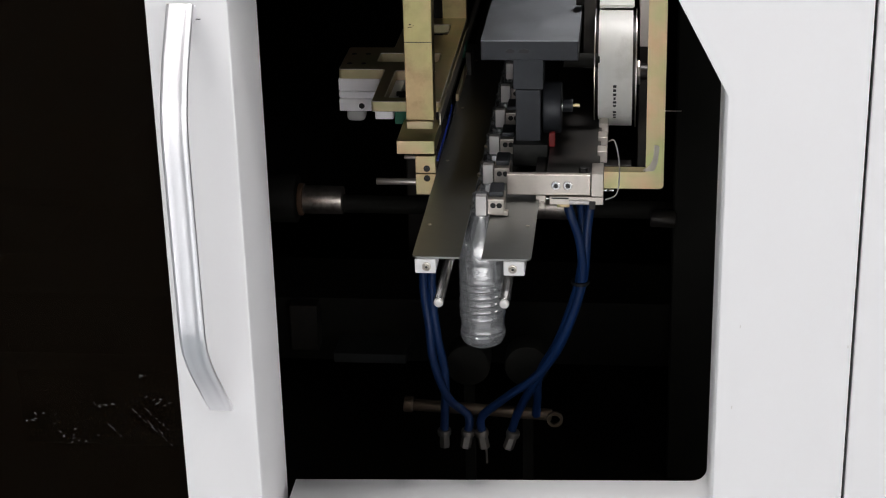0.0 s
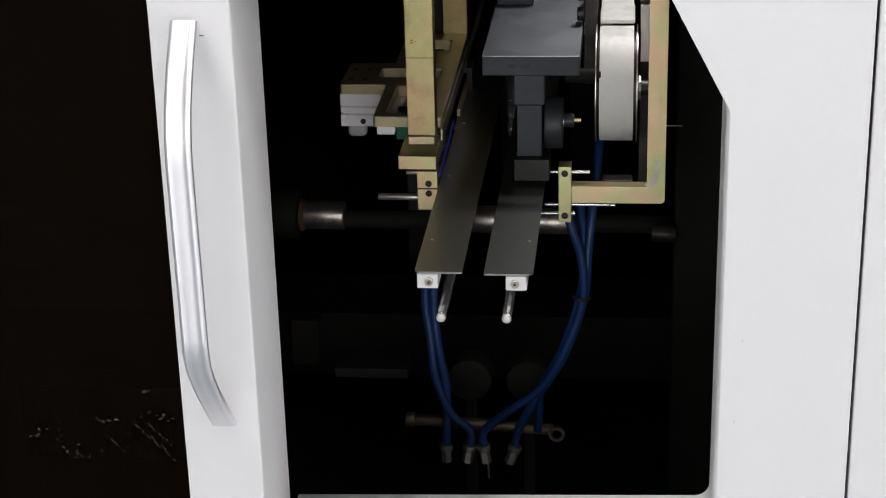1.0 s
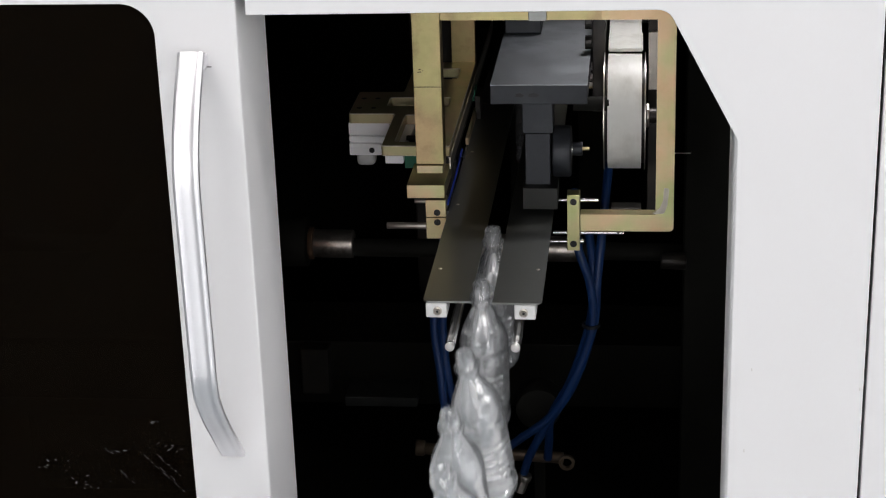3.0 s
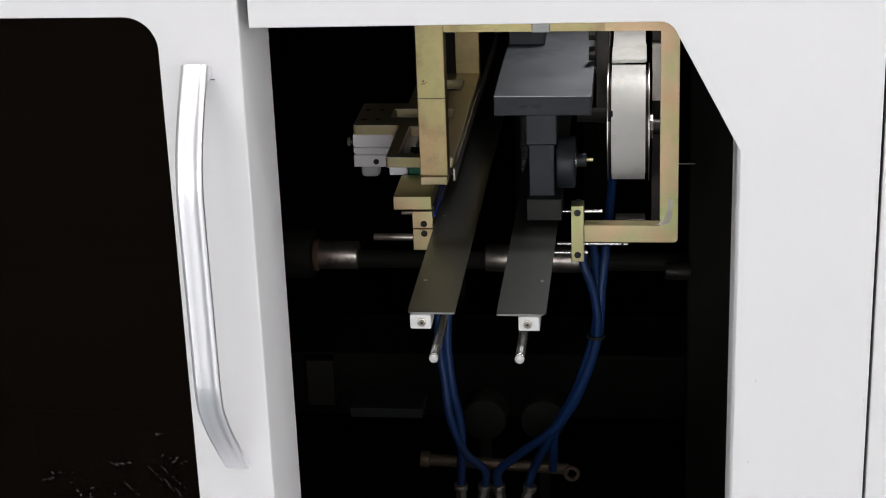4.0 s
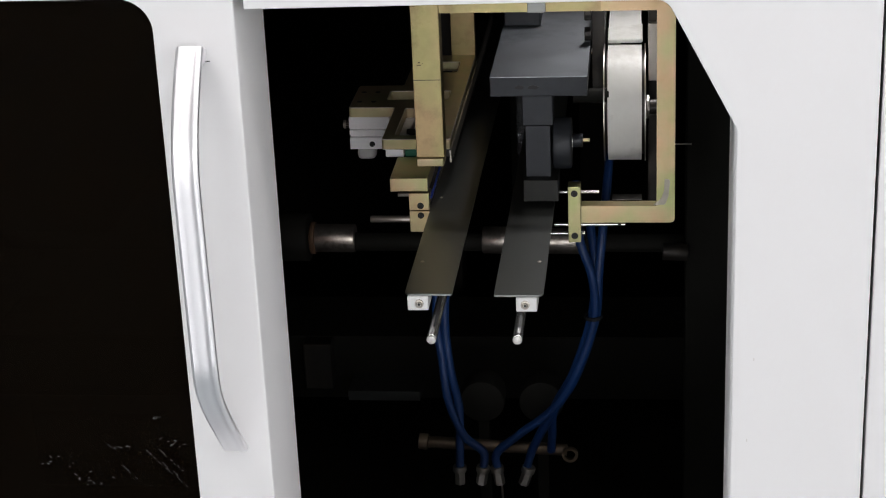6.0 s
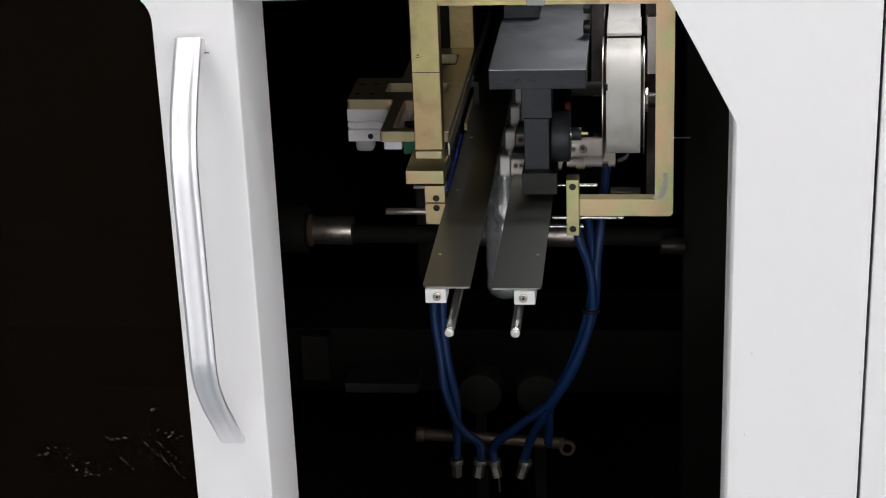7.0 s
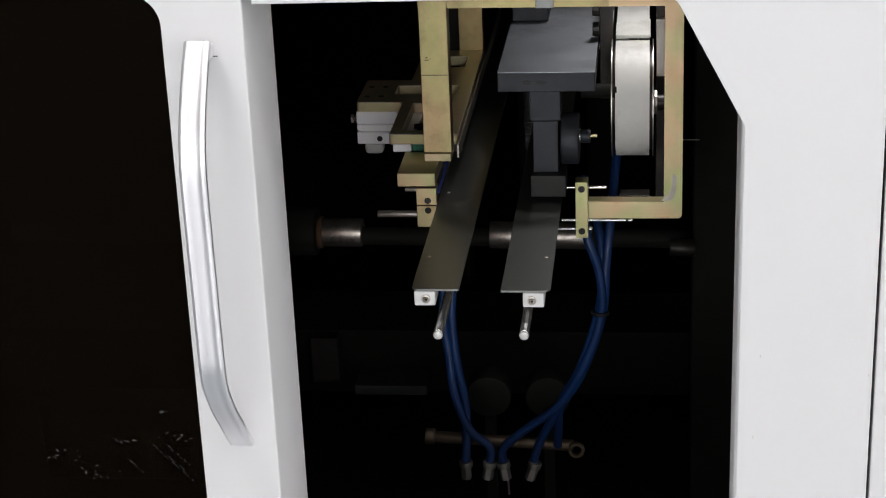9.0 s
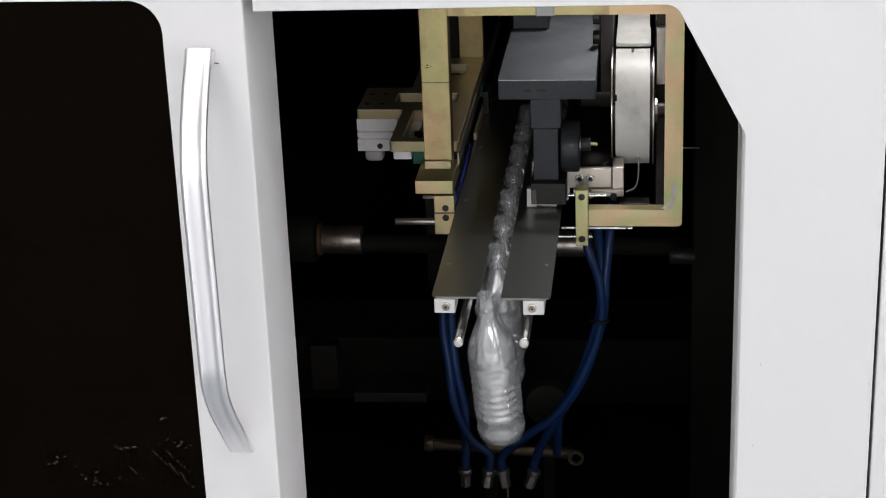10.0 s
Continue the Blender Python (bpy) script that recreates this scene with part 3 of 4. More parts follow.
def build_left_slide():
    s = thing("plate_slide", (-0.10, 0.0, PZ), "steel guide plate on a sliding brass-coloured carriage", "slide")
    guide_plate(-0.102, -0.032, "", True, s, 0.009)
    y = 0.40
    part("carriage_block", box(-0.170, -0.107, y - 0.012, y + 0.10, 0.922, 0.945, 0.001), ZINC, s, "yellow zinc-plated block")
    top = part("clamp_block", box(-0.140, -0.106, y - 0.010, y + 0.018, 0.8885, 0.918, 0.001), ZINC, s, "yellow zinc-plated block")
    low = part("clamp_block", box(-0.140, -0.106, y - 0.010, y + 0.018, 0.850, 0.8870, 0.001), ZINC, s, "yellow zinc-plated block")
    screw(-0.121, y - 0.0100, 0.8965, 0.0056, top, deep=0.0012)
    screw(-0.121, y - 0.0100, 0.8795, 0.0056, low, deep=0.0012)
    part("slide_rod", rod((-0.208, y + 0.004, 0.868), (-0.107, y + 0.004, 0.868), 0.0058, 16, 0.001), STEEL, s, "polished rod", smooth=True)
    part("slide_rod", rod((-0.160, y + 0.005, 0.911), (-0.107, y + 0.005, 0.911), 0.0034, 16, 0.001), STEEL, s, "thin polished rod", smooth=True)
    part("plate_bracket", box(-0.108, -0.085, y - 0.005, y + 0.09, 0.880, 0.8968, 0.001), DARK_METAL, s)
    part("green_stop", box(-0.121, -0.101, 0.915, 0.950, 0.930, 0.954, 0.001), GREEN, s, "green plastic stop")
    part("stop_arm", box(-0.101, -0.090, 0.90, 0.96, 0.896, 0.945, 0.001), DARK_METAL, s)
    part("slide_bar", box(-0.1045, -0.0985, 0.73, 0.92, 0.903, 0.917, 0.001), ZINC_EDGE, s, "zinc-plated slide bar")
    part("slide_web", box(-0.1035, -0.0995, 0.66, 1.05, 0.9005, 0.9025, 0), LEDGE, s)
    part("air_tube", tube([(-0.1045, 0.405, 0.906), (-0.1035, 0.47, 0.910), (-0.1025, 0.56, 0.916), (-0.104, 0.66, 0.918)], 0.0022), BLUE_TUBE, s, "thin blue air tube", smooth=True)
    return s


slide = build_left_slide()
guide_plate(0.0, 0.072, "dark ground steel guide plate with white end block", False)


# ---- brass-coloured gantry frame ----
def build_gantry():
    g = thing("gantry_frame", (0.05, 0.40, 1.2), "yellow zinc-plated steel frame around the outlet", "frame")
    y0, y1 = 0.40, 0.425
    part("left_post", box(-0.153, -0.1075, y0 - 0.006, y0 + 0.03, 0.9795, 1.245, 0.0008), AGED_SHADED_ZINC, g)
    part("post_shoe", box(-0.1525, -0.1085, y0 - 0.012, y0 + 0.034, 0.9655, 0.979, 0.0015), ZINC_EDGE, g)
    part("scribe_line", box(-0.1535, -0.107, y0 - 0.0063, y0, 1.1105, 1.1117, 0), BLACK, g, "dark scribed line")
    for x, z, w, h in ((-0.1465, 1.135, 0.008, 0.0022), (-0.1445, 1.139, 0.0045, 0.003), (-0.1385, 1.1375, 0.003, 0.0016), (-0.1510, 1.232, 0.008, 0.0012)):
        part("grease_smudge", prism(rounded([(x, z), (x + w, z + 0.0006), (x + w * 0.8, z + h), (x + w * 0.15, z + h * 0.7)], [0.0004] * 4, 3), y0 - 0.0062, y0 - 0.0055), SMUDGE, g)
    part("left_post_rear", box(-0.157, -0.110, 1.035, 1.06, 0.94, 1.245, 0.0008), AGED_SHADED_ZINC, g)
    # left stretch of the bar coloured darker in place of the panel's shadow
    part("top_bar", box(-0.154, 0.15, y0, y1, 1.2195, 1.2445, 0), AGED_SHADED_ZINC, g, "zinc-plated bar with the panel's shade put into its olive colour")
    corner = rounded([(0.15, 1.2195), (0.2385, 1.2195), (0.2385, 0.891), (0.115, 0.891), (0.115, 0.862), (0.268, 0.862), (0.268, 1.2445), (0.15, 1.2445)],
                     [0, 0.001, 0.001, 0, 0, 0.007, 0.02, 0])
    part("frame_bar", prism(corner, y0, y1), ZINC, g, "bent yellow zinc-plated bar")
    part("worn_corner", prism(rounded([(0.231, 0.8925), (0.252, 0.893), (0.2575, 0.907), (0.2605, 0.937), (0.2515, 0.9385), (0.2505, 0.917), (0.2455, 0.904), (0.2385, 0.8975)], [0.001, 0.004, 0.004, 0.003, 0.002, 0.004, 0.003, 0.001], 3), y0 - 0.0004, y0 + 0.003), WORN, g, "worn bare metal corner")
    end = part("end_plate", box(0.0935, 0.1145, y0 - 0.004, y1, 0.8285, 0.926, 0.0008), ZINC, g)
    for z in (0.9145, 0.8405):
        screw(0.104, y0 - 0.0040, z, 0.0058, end, deep=0.0012)
    part("guide_pin", rod((0.07, y0 + 0.02, 0.909), (0.144, y0 + 0.02, 0.909), 0.0027, 14), CHROME, g, smooth=True)
    pin = part("guide_pin", rod((0.07, y0 + 0.015, 0.8535), (0.187, y0 + 0.015, 0.8535), 0.0032, 14), CHROME, g, smooth=True)
    part("pin_hole", rod((0.1775, y0 + 0.0113, 0.8535), (0.1775, y0 + 0.0125, 0.8535), 0.0022, 12), BLACK, pin)
    part("guide_pin", rod((0.06, y0 + 0.04, 0.828), (0.12, y0 + 0.04, 0.828), 0.0036, 14), CHROME, g, smooth=True)
    part("grey_strip", box(0.034, 0.063, y0 - 0.0035, y0, 1.2185, 1.2445, 0.001), PLATE, g, "dull grey strip across the top bar")
    part("rear_bar", box(0.165, 0.215, y0 + 0.05, y0 + 0.08, 0.872, 0.884, 0.001), DARK_METAL, g)
    # bracket table with slots and its edge
    t = thing("slotted_bracket", (-0.20, 0.5, 0.96), "yellow zinc-plated bracket plate with two rectangular slots", "bracket")
    z0, z1 = 0.956, 0.975
    xs = (-0.311, -0.2465, -0.227, -0.206, -0.1355, -0.108)
    ys = (0.505, 0.527, 0.684, 0.69, 0.738, 0.792, 0.83, 0.914, 0.988, 1.035)
    rows = ("..###", "..#.#", "..###", "#####", "#...#", "#####", "..###", "..#.#", "..###")
    plate = part("bracket_plate", grid_plate(xs, ys, rows, z0, z1, 0.0045, 0.0014), ZINC_EDGE, t, "dull yellow zinc-plated plate with slots")
    plate.data.materials.append(BRIGHT_RIM)
    for x, y in ((-0.296, 0.725), (-0.270, 0.725), (-0.296, 0.785), (-0.270, 0.785)):
        part("screw_hole", rod((x, y, z1 - 0.001), (x, y, z1 + 0.0005), 0.0048, 14), BLACK, t)
    part("rail_edge", box(-0.107, -0.104, 0.47, 1.4, 0.945, 0.966, 0), STEEL, t, "bright steel rail edge")
    part("rail_back", box(-0.130, -0.1075, 0.56, 1.4, 0.925, 0.950, 0), DARK_METAL, t)
    part("green_stop", box(-0.188, -0.168, 0.512, 0.55, 0.932, 0.9555, 0.001), GREEN, t, "green plastic stop")
    part("carriage_rail", box(-0.222, -0.190, 0.512, 0.70, 0.940, 0.9555, 0.002), ANODISED, t)
    part("slide_block", box(-0.19, -0.145, 0.56, 0.62, 0.93, 0.95, 0.001), ALU, t)
    part("lock_pin", rod((-0.195, 0.60, 0.957), (-0.15, 0.60, 0.957), 0.006, 14, 0.001), BLACK, t, smooth=True)
    # air cylinder below its left end
    c = thing("air_cylinder", (-0.28, 0.70, 0.89), "silver aluminium compact air cylinder under bracket plate", "cylinder")
    bm = box(-0.313, -0.238, 0.694, 0.80, 0.9335, 0.9555, 0.001)
    box(-0.313, -0.246, 0.694, 0.80, 0.8945, 0.9165, 0.001, bm=bm)
    box(-0.311, -0.240, 0.7035, 0.80, 0.9160, 0.9340, 0, bm=bm)
    box(-0.313, -0.243, 0.6955, 0.80, 0.9205, 0.9300, 0.0008, bm=bm)
    part("cylinder_body", bm, ANODISED, c, "silver extruded aluminium body")
    part("port", lathe([(0.0052, 0.0), (0.0052, 0.0008), (0.0036, 0.0008), (0.0034, 0.0001), (1e-5, 0.0001)], 14, axis="y", at=(-0.272, 0.6938, 0.9045)), BLACK, c)
    part("elbow_fitting", box(-0.302, -0.268, 0.70, 0.73, 0.872, 0.8950, 0.008, 3), GREY_PLASTIC, c, "pale grey plastic fitting", smooth=True)
    return c


cylinder = build_gantry()


def build_piston():
    p = thing("piston_rod", (-0.30, 0.75, 0.925), "short polished piston rod of the air cylinder", "rod")
    part("rod_end", rod((-0.332, 0.75, 0.925), (-0.26, 0.75, 0.925), 0.0068, 18, 0.001), CHROME, p, smooth=True)
    part("rod_nut", rod((-0.333, 0.75, 0.925), (-0.328, 0.75, 0.925), 0.0085, 6, 0.0008), STEEL, p)
    return p


piston = build_piston()


# ---- slab, column and pulley ----
def build_slab():
    s = thing("steel_slab", (0.05, 0.40, 0.90), "heavy grey steel slab on a dark column over the plates", "support arm")
    # dark body and thin pale top sheet colour in how light falls on the slab
    part("slab", box(-0.0295, 0.1275, 0.398, 1.6, 1.0805, 1.1125, 0.0015), CAST, s, "steel slab, its front darkened as in shade")
    part("slab_top", box(-0.0295, 0.1275, 0.399, 1.6, 1.1123, 1.1130, 0), SLAB_LIT_TOP, s, "dull grey steel top face, paler for the light from above")
    part("upper_block", box(-0.027, 0.037, 0.72, 0.9, 1.1135, 1.18, 0.002), CAST, s)
    for x, w in ((0.010, 0.017), (0.031, 0.020)):
        part("grease_smear", prism(rounded([(x, 1.094), (x + w * 0.7, 1.0925), (x + w, 1.097), (x + w * 0.5, 1.100), (x + 0.002, 1.098)], [0.0012] * 5, 3), 0.3972, 0.3985), BLACK, s, "dark grease smear")
    part("column_head", box(0.022, 0.071, 0.403, 0.47, 1.030, 1.0805, 0.001), CAST, s)
    part("column", box(0.026, 0.0665, 0.400, 0.46, 0.943, 1.030, 0.001), CAST, s)
    part("foot_block", box(0.022, 0.079, 0.381, 0.444, 0.9065, 0.943, 0.001), FOOT, s, "black oxide foot block")
    part("clamp_wheel", rod((0.069, 0.45, 0.985), (0.100, 0.45, 0.985), 0.043, 36, 0.004), CAST, s, "dark round clamp boss", smooth=True)
    part("clamp_screw", rod((0.1005, 0.44, 0.992), (0.118, 0.44, 0.992), 0.0115, 18, 0.001), CAST, s, smooth=True)
    part("clamp_ring", rod((0.0995, 0.44, 0.992), (0.1018, 0.44, 0.992), 0.0125, 24, 0.0005), CHROME, s, "bright steel ring", smooth=True)
    part("screw_tip", rod((0.118, 0.44, 0.992), (0.129, 0.44, 0.992), 0.003, 12), ZINC, s)
    part("shaft", rod((0.10, 0.52, 1.045), (0.16, 0.52, 1.045), 0.012, 20), DARK, s, smooth=True)


PY, PZC, PR = 0.60, 1.008, 0.099   # pulley axis


def build_pulley():
    p = thing("belt_pulley", (0.187, PY, PZC), "broad timing-belt pulley with off-white belt and steel flanges", "pulley")
    part("belt", lathe([(PR, -0.0285), (PR, 0.0285)], 64, axis="x", at=(0.186, PY, PZC)), BELT, p, "off-white printed belt", smooth=True)
    for x in (0.1515, 0.2205):
        part("flange", lathe([(0.02, -0.0010), (PR + 0.002, -0.0010), (PR + 0.002, 0.0010), (0.02, 0.0010), (0.02, -0.001)], 64, axis="x", at=(x, PY, PZC)), STEEL, p, "thin bright steel flange", smooth=True)
    part("hub", rod((0.155, PY, PZC), (0.219, PY, PZC), PR - 0.01, 40), DARK_METAL, p, smooth=True)
    # printed mark on the belt, a row of short bars
    widths = [5, 4, 5, 2, 5, 4, 0, 5, 4, 4]
    ang = 0.0
    for w in widths:
        if w:
            bm = bmesh.new()
            vs = []
            for a in (ang, ang + 0.048):
                for x in (0.1852 - 0.0010 - 0.0003 * w, 0.1852 + 0.0010 + 0.0004 * w):
                    vs.append(bm.verts.new((x, PY - (PR + 0.0006) * math.cos(a), PZC - (PR + 0.0006) * math.sin(a))))
            bm.faces.new((vs[0], vs[1], vs[3], vs[2]))
            bmesh.ops.solidify(bm, geom=bm.faces[:], thickness=0.0003)
            part("print_bar", bm, INK, p, "black printed bar")
        ang += 0.075
    return p


def build_pulley_mount():
    m = thing("pulley_mount", (0.235, 0.62, 0.9), "dark steel bearing plate with bright bolts beside pulley", "mount")
    part("mount_plate", box(0.2255, 0.2425, 0.60, 0.70, 0.80, 1.20, 0.001), DARK_METAL, m)
    part("axle_nut", rod((0.2225, PY - 0.06, PZC + 0.01), (0.2275, PY - 0.06, PZC + 0.01), 0.021, 8, 0.001), STEEL, m)
    part("axle", rod((0.2275, PY - 0.06, PZC + 0.01), (0.243, PY - 0.06, PZC + 0.01), 0.013, 20), DARK_METAL, m, smooth=True)
    part("belt_run", box(0.1575, 0.2145, PY + 0.02, PY + 1.2, PZC + PR + 0.0005, PZC + PR + 0.003, 0), BELT, m, "off-white belt run")
    part("belt_clamp", box(0.157, 0.2165, PY + 0.012, PY + 0.12, PZC + PR + 0.0035, PZC + PR + 0.009, 0.002), BELT, m, "white belt joint")
    part("rear_plate", box(0.13, 0.152, 0.62, 0.9, 1.0, 1.19, 0.001), DARK_METAL, m)
    for z in (1.165, 1.13):
        part("bolt", rod((0.118, 0.60, z), (0.13, 0.60, z), 0.012, 12, 0.001), DARK_METAL, m)
    part("top_guard", box(0.2255, 0.2425, 0.585, 0.599, 1.05, 1.15, 0.001), STEEL, m)


build_slab()
pulley = build_pulley()
build_pulley_mount()


# ---- gripper carriage with eight jaws ----
PITCH = 0.140
SLOT = -0.016
COUNT = 8
FIRST = 0.200


def build_carriage():
    c = thing("gripper_carriage", (0.09, 0.25, 0.93), "machined steel gripper carriage with a row of jaws", "gripper")
    y = 0.247
    bar = part("front_bar", box(0.021, 0.152, y, y + 0.012, 0.907, 0.941, 0.0012), STEEL, c, "machined steel front bar")
    for x in (0.098, 0.1165):
        part("bolt_head", lathe([(0.0072, 0), (0.0072, 0.004), (0.006, 0.005), (0.0042, 0.005), (0.0038, 0.002), (1e-5, 0.002)], 18, axis="y", at=(x, y, 0.9245)), CHROME, bar, "socket bolt head")
        part("bolt_socket", rod((x, y - 0.0052, 0.9245), (x, y - 0.0030, 0.9245), 0.0036, 6), BLACK, bar)
    part("lower_plate", box(0.088, 0.172, y - 0.004, y + 0.02, 0.893, 0.906, 0.001), STEEL, c)
    part("latch", box(0.066, 0.082, y - 0.001, y + 0.014, 0.894, 0.9065, 0.001), STEEL, c)
    part("latch_hook", box(0.074, 0.080, y - 0.003, y + 0.004, 0.886, 0.897, 0.001), STEEL, c)
    part("lower_step", box(0.118, 0.150, y - 0.0065, y + 0.004, 0.8945, 0.9005, 0.001), PAD, c)
    part("cable_clip", box(0.150, 0.160, y - 0.006, y + 0.006, 0.886, 0.8995, 0.001), BLACK, c, "black cable clip")
    part("brass_insert", box(0.104, 0.120, y - 0.002, y + 0.01, 0.888, 0.893, 0.001), ZINC, c)
    part("slot_mark", box(0.091, 0.118, y - 0.0045, y - 0.003, 0.9025, 0.905, 0), BLACK, c)
    part("end_block", box(0.153, 0.172, y - 0.002, y + 0.05, 0.906, 0.944, 0.001), STEEL, c)
    part("top_deck", box(0.082, 0.165, y + 0.012, y + 0.62, 0.926, 0.938, 0.001), DARK_METAL, c, "dark oily deck plate")
    part("deck_screw", rod((0.140, y + 0.018, 0.938), (0.140, y + 0.018, 0.948), 0.007, 16, 0.001), BLACK, c)
    for k in range(4):
        part("sensor_block", box(0.160, 0.176, y + 0.10 + 0.07 * k, y + 0.13 + 0.07 * k, 0.926, 0.945, 0.001), STEEL, c)
    part("rear_bar", box(0.152, 0.166, y + 0.05, y + 0.62, 0.905, 0.926, 0.001), STEEL, c)
    part("sensor_cable", tube([(0.178, y + 0.15, 0.945), (0.188, y + 0.12, 0.955), (0.196, y + 0.06, 0.935), (0.193, y + 0.02, 0.905), (0.175, y + 0.01, 0.897)], 0.0013, 8), WIRE, c, "thin grey cable", smooth=True)
    part("red_stop", box(0.0805, 0.091, y + 0.138, y + 0.150, 0.938, 0.962, 0.002), DEEP_RED, c, "red plastic stop")
    jaws = []
    for i in range(COUNT):
        yy = FIRST + PITCH * i
        j = part("jaw", box(-0.004, 0.022, yy - 0.030, yy + 0.012, 0.903, 0.928, 0.0015), STEEL, c, "machined steel jaw arm")
        part("jaw_pad", box(-0.0215, -0.005, yy - 0.031, yy - 0.017, 0.9015, 0.933, 0.001), PAD, j, "pale steel jaw pad")
        part("jaw_cap", box(-0.002, 0.020, yy - 0.018, yy + 0.026, 0.928, 0.936, 0.002), CAST, j, "dark jaw cap")
        part("jaw_toe", box(0.004, 0.028, yy - 0.029, yy - 0.02, 0.9015, 0.909, 0.001), STEEL, j)
        for dx in (0.005, 0.0145):
            part("pin_hole", rod((dx, yy - 0.0306, 0.9185), (dx, yy - 0.0298, 0.9185), 0.0044, 12), BLACK, j)
        jaws.append(j)
    br = part("drive_bracket", box(0.2245, 0.243, y + 0.46, y + 0.49, 1.02, 1.15, 0.001), STEEL, c, "pale steel drive bracket")
    for z in (1.135, 1.05):
        part("bracket_bolt", rod((0.234, y + 0.452, z), (0.234, y + 0.462, z), 0.008, 12, 0.001), BLACK, br)
    part("connector", box(0.226, 0.2385, y + 0.445, y + 0.4595, 0.927, 0.942, 0.001), POM, c, "white plastic connector")
    part("bracket_arm", box(0.172, 0.2245, y + 0.46, y + 0.475, 0.905, 0.925, 0.001), DARK_METAL, c)
    part("bracket_post", box(0.2245, 0.235, y + 0.463, y + 0.49, 0.905, 1.02, 0.001), DARK_METAL, c)
    # link bar that carries the rear jaws
    part("jaw_rail", box(0.062, 0.078, y + 0.012, y + 1.1, 0.907, 0.922, 0.001), DARK_METAL, c)
    return c, jaws


carriage, jaws = build_carriage()


# ---- clear bottles ----
def bottle_profile():
    p = [(0.0105, 0.0265), (0.0128, 0.0265), (0.0128, 0.019), (0.0136, 0.018), (0.0136, 0.016), (0.0128, 0.015), (0.0136, 0.0135), (0.0136, 0.0115), (0.0128, 0.0105),
         (0.0128, 0.0065), (0.0175, 0.006), (0.0175, 0.0005), (0.0132, 0.0), (0.0132, -0.008)]
    R = 0.0362
    for k in range(1, 11):
        a = k / 10
        p.append((0.0132 + (R - 0.0132) * (0.35 * (0.5 - 0.5 * math.cos(math.pi * a)) + 0.65 * math.sin(math.pi / 2 * a)), -0.008 - 0.064 * a))
    p += [(R, -0.080), (R - 0.0007, -0.083), (R - 0.0007, -0.085), (R, -0.088), (R, -0.112)]
    for k in range(5):
        z = -0.114 - 0.0125 * k
        p += [(R, z), (R - 0.0008, z - 0.0018), (R - 0.0032, z - 0.0042), (R - 0.0032, z - 0.0058), (R - 0.0008, z - 0.0082), (R, z - 0.010)]
    p += [(R, -0.180), (R - 0.0012, -0.184), (R - 0.0012, -0.194), (R, -0.199), (R - 0.002, -0.2015), (R - 0.002, -0.2035), (R, -0.206)]
    for k in range(1, 8):
        a = math.pi / 2 * k / 7
        p.append((0.0225 + (R - 0.0225) * math.cos(a), -0.207 - 0.020 * math.sin(a)))
    p += [(0.014, -0.224), (0.006, -0.217), (1e-5, -0.215)]
    return p


def uneven(bm, amount):
    """Flutes, shallow dents and a slightly wavy wall, as on thin blown plastic."""
    for v in bm.verts:
        rr = math.hypot(v.co.x, v.co.y)
        if rr < 0.02:
            continue
        a = math.atan2(v.co.y, v.co.x)
        d = amount * (0.45 * math.sin(3 * a + 90 * v.co.z) + 0.30 * math.sin(5 * a - 210 * v.co.z + 1.0))
        if -0.176 < v.co.z < -0.11:
            d += 0.0003 * math.cos(12 * a)          # broken ribs
        if -0.200 < v.co.z < -0.180 or -0.066 < v.co.z < -0.03:
            d -= 0.0009 * abs(math.cos(4 * a))      # flutes
        v.co.x *= 1 + d / rr
        v.co.y *= 1 + d / rr
    return bm


def build_bottle():
    b = thing("bottle", (0, 0, 0), "clear ribbed plastic bottle without cap, freshly blown", "bottle", "blown bottles")
    prof = bottle_profile()
    part("neck", lathe(prof[:14], 36), PET_NECK, b, "threaded neck with support ring", smooth=True)
    part("bottle_body", uneven(lathe(prof[13:-7], 48), 0.0005), PET, b, smooth=True)
    part("bottle_base", uneven(lathe(prof[-8:], 48), 0.0005), PET_BASE, b, "thicker milky bottle base", smooth=True)
    return b


BOTTLE = build_bottle()


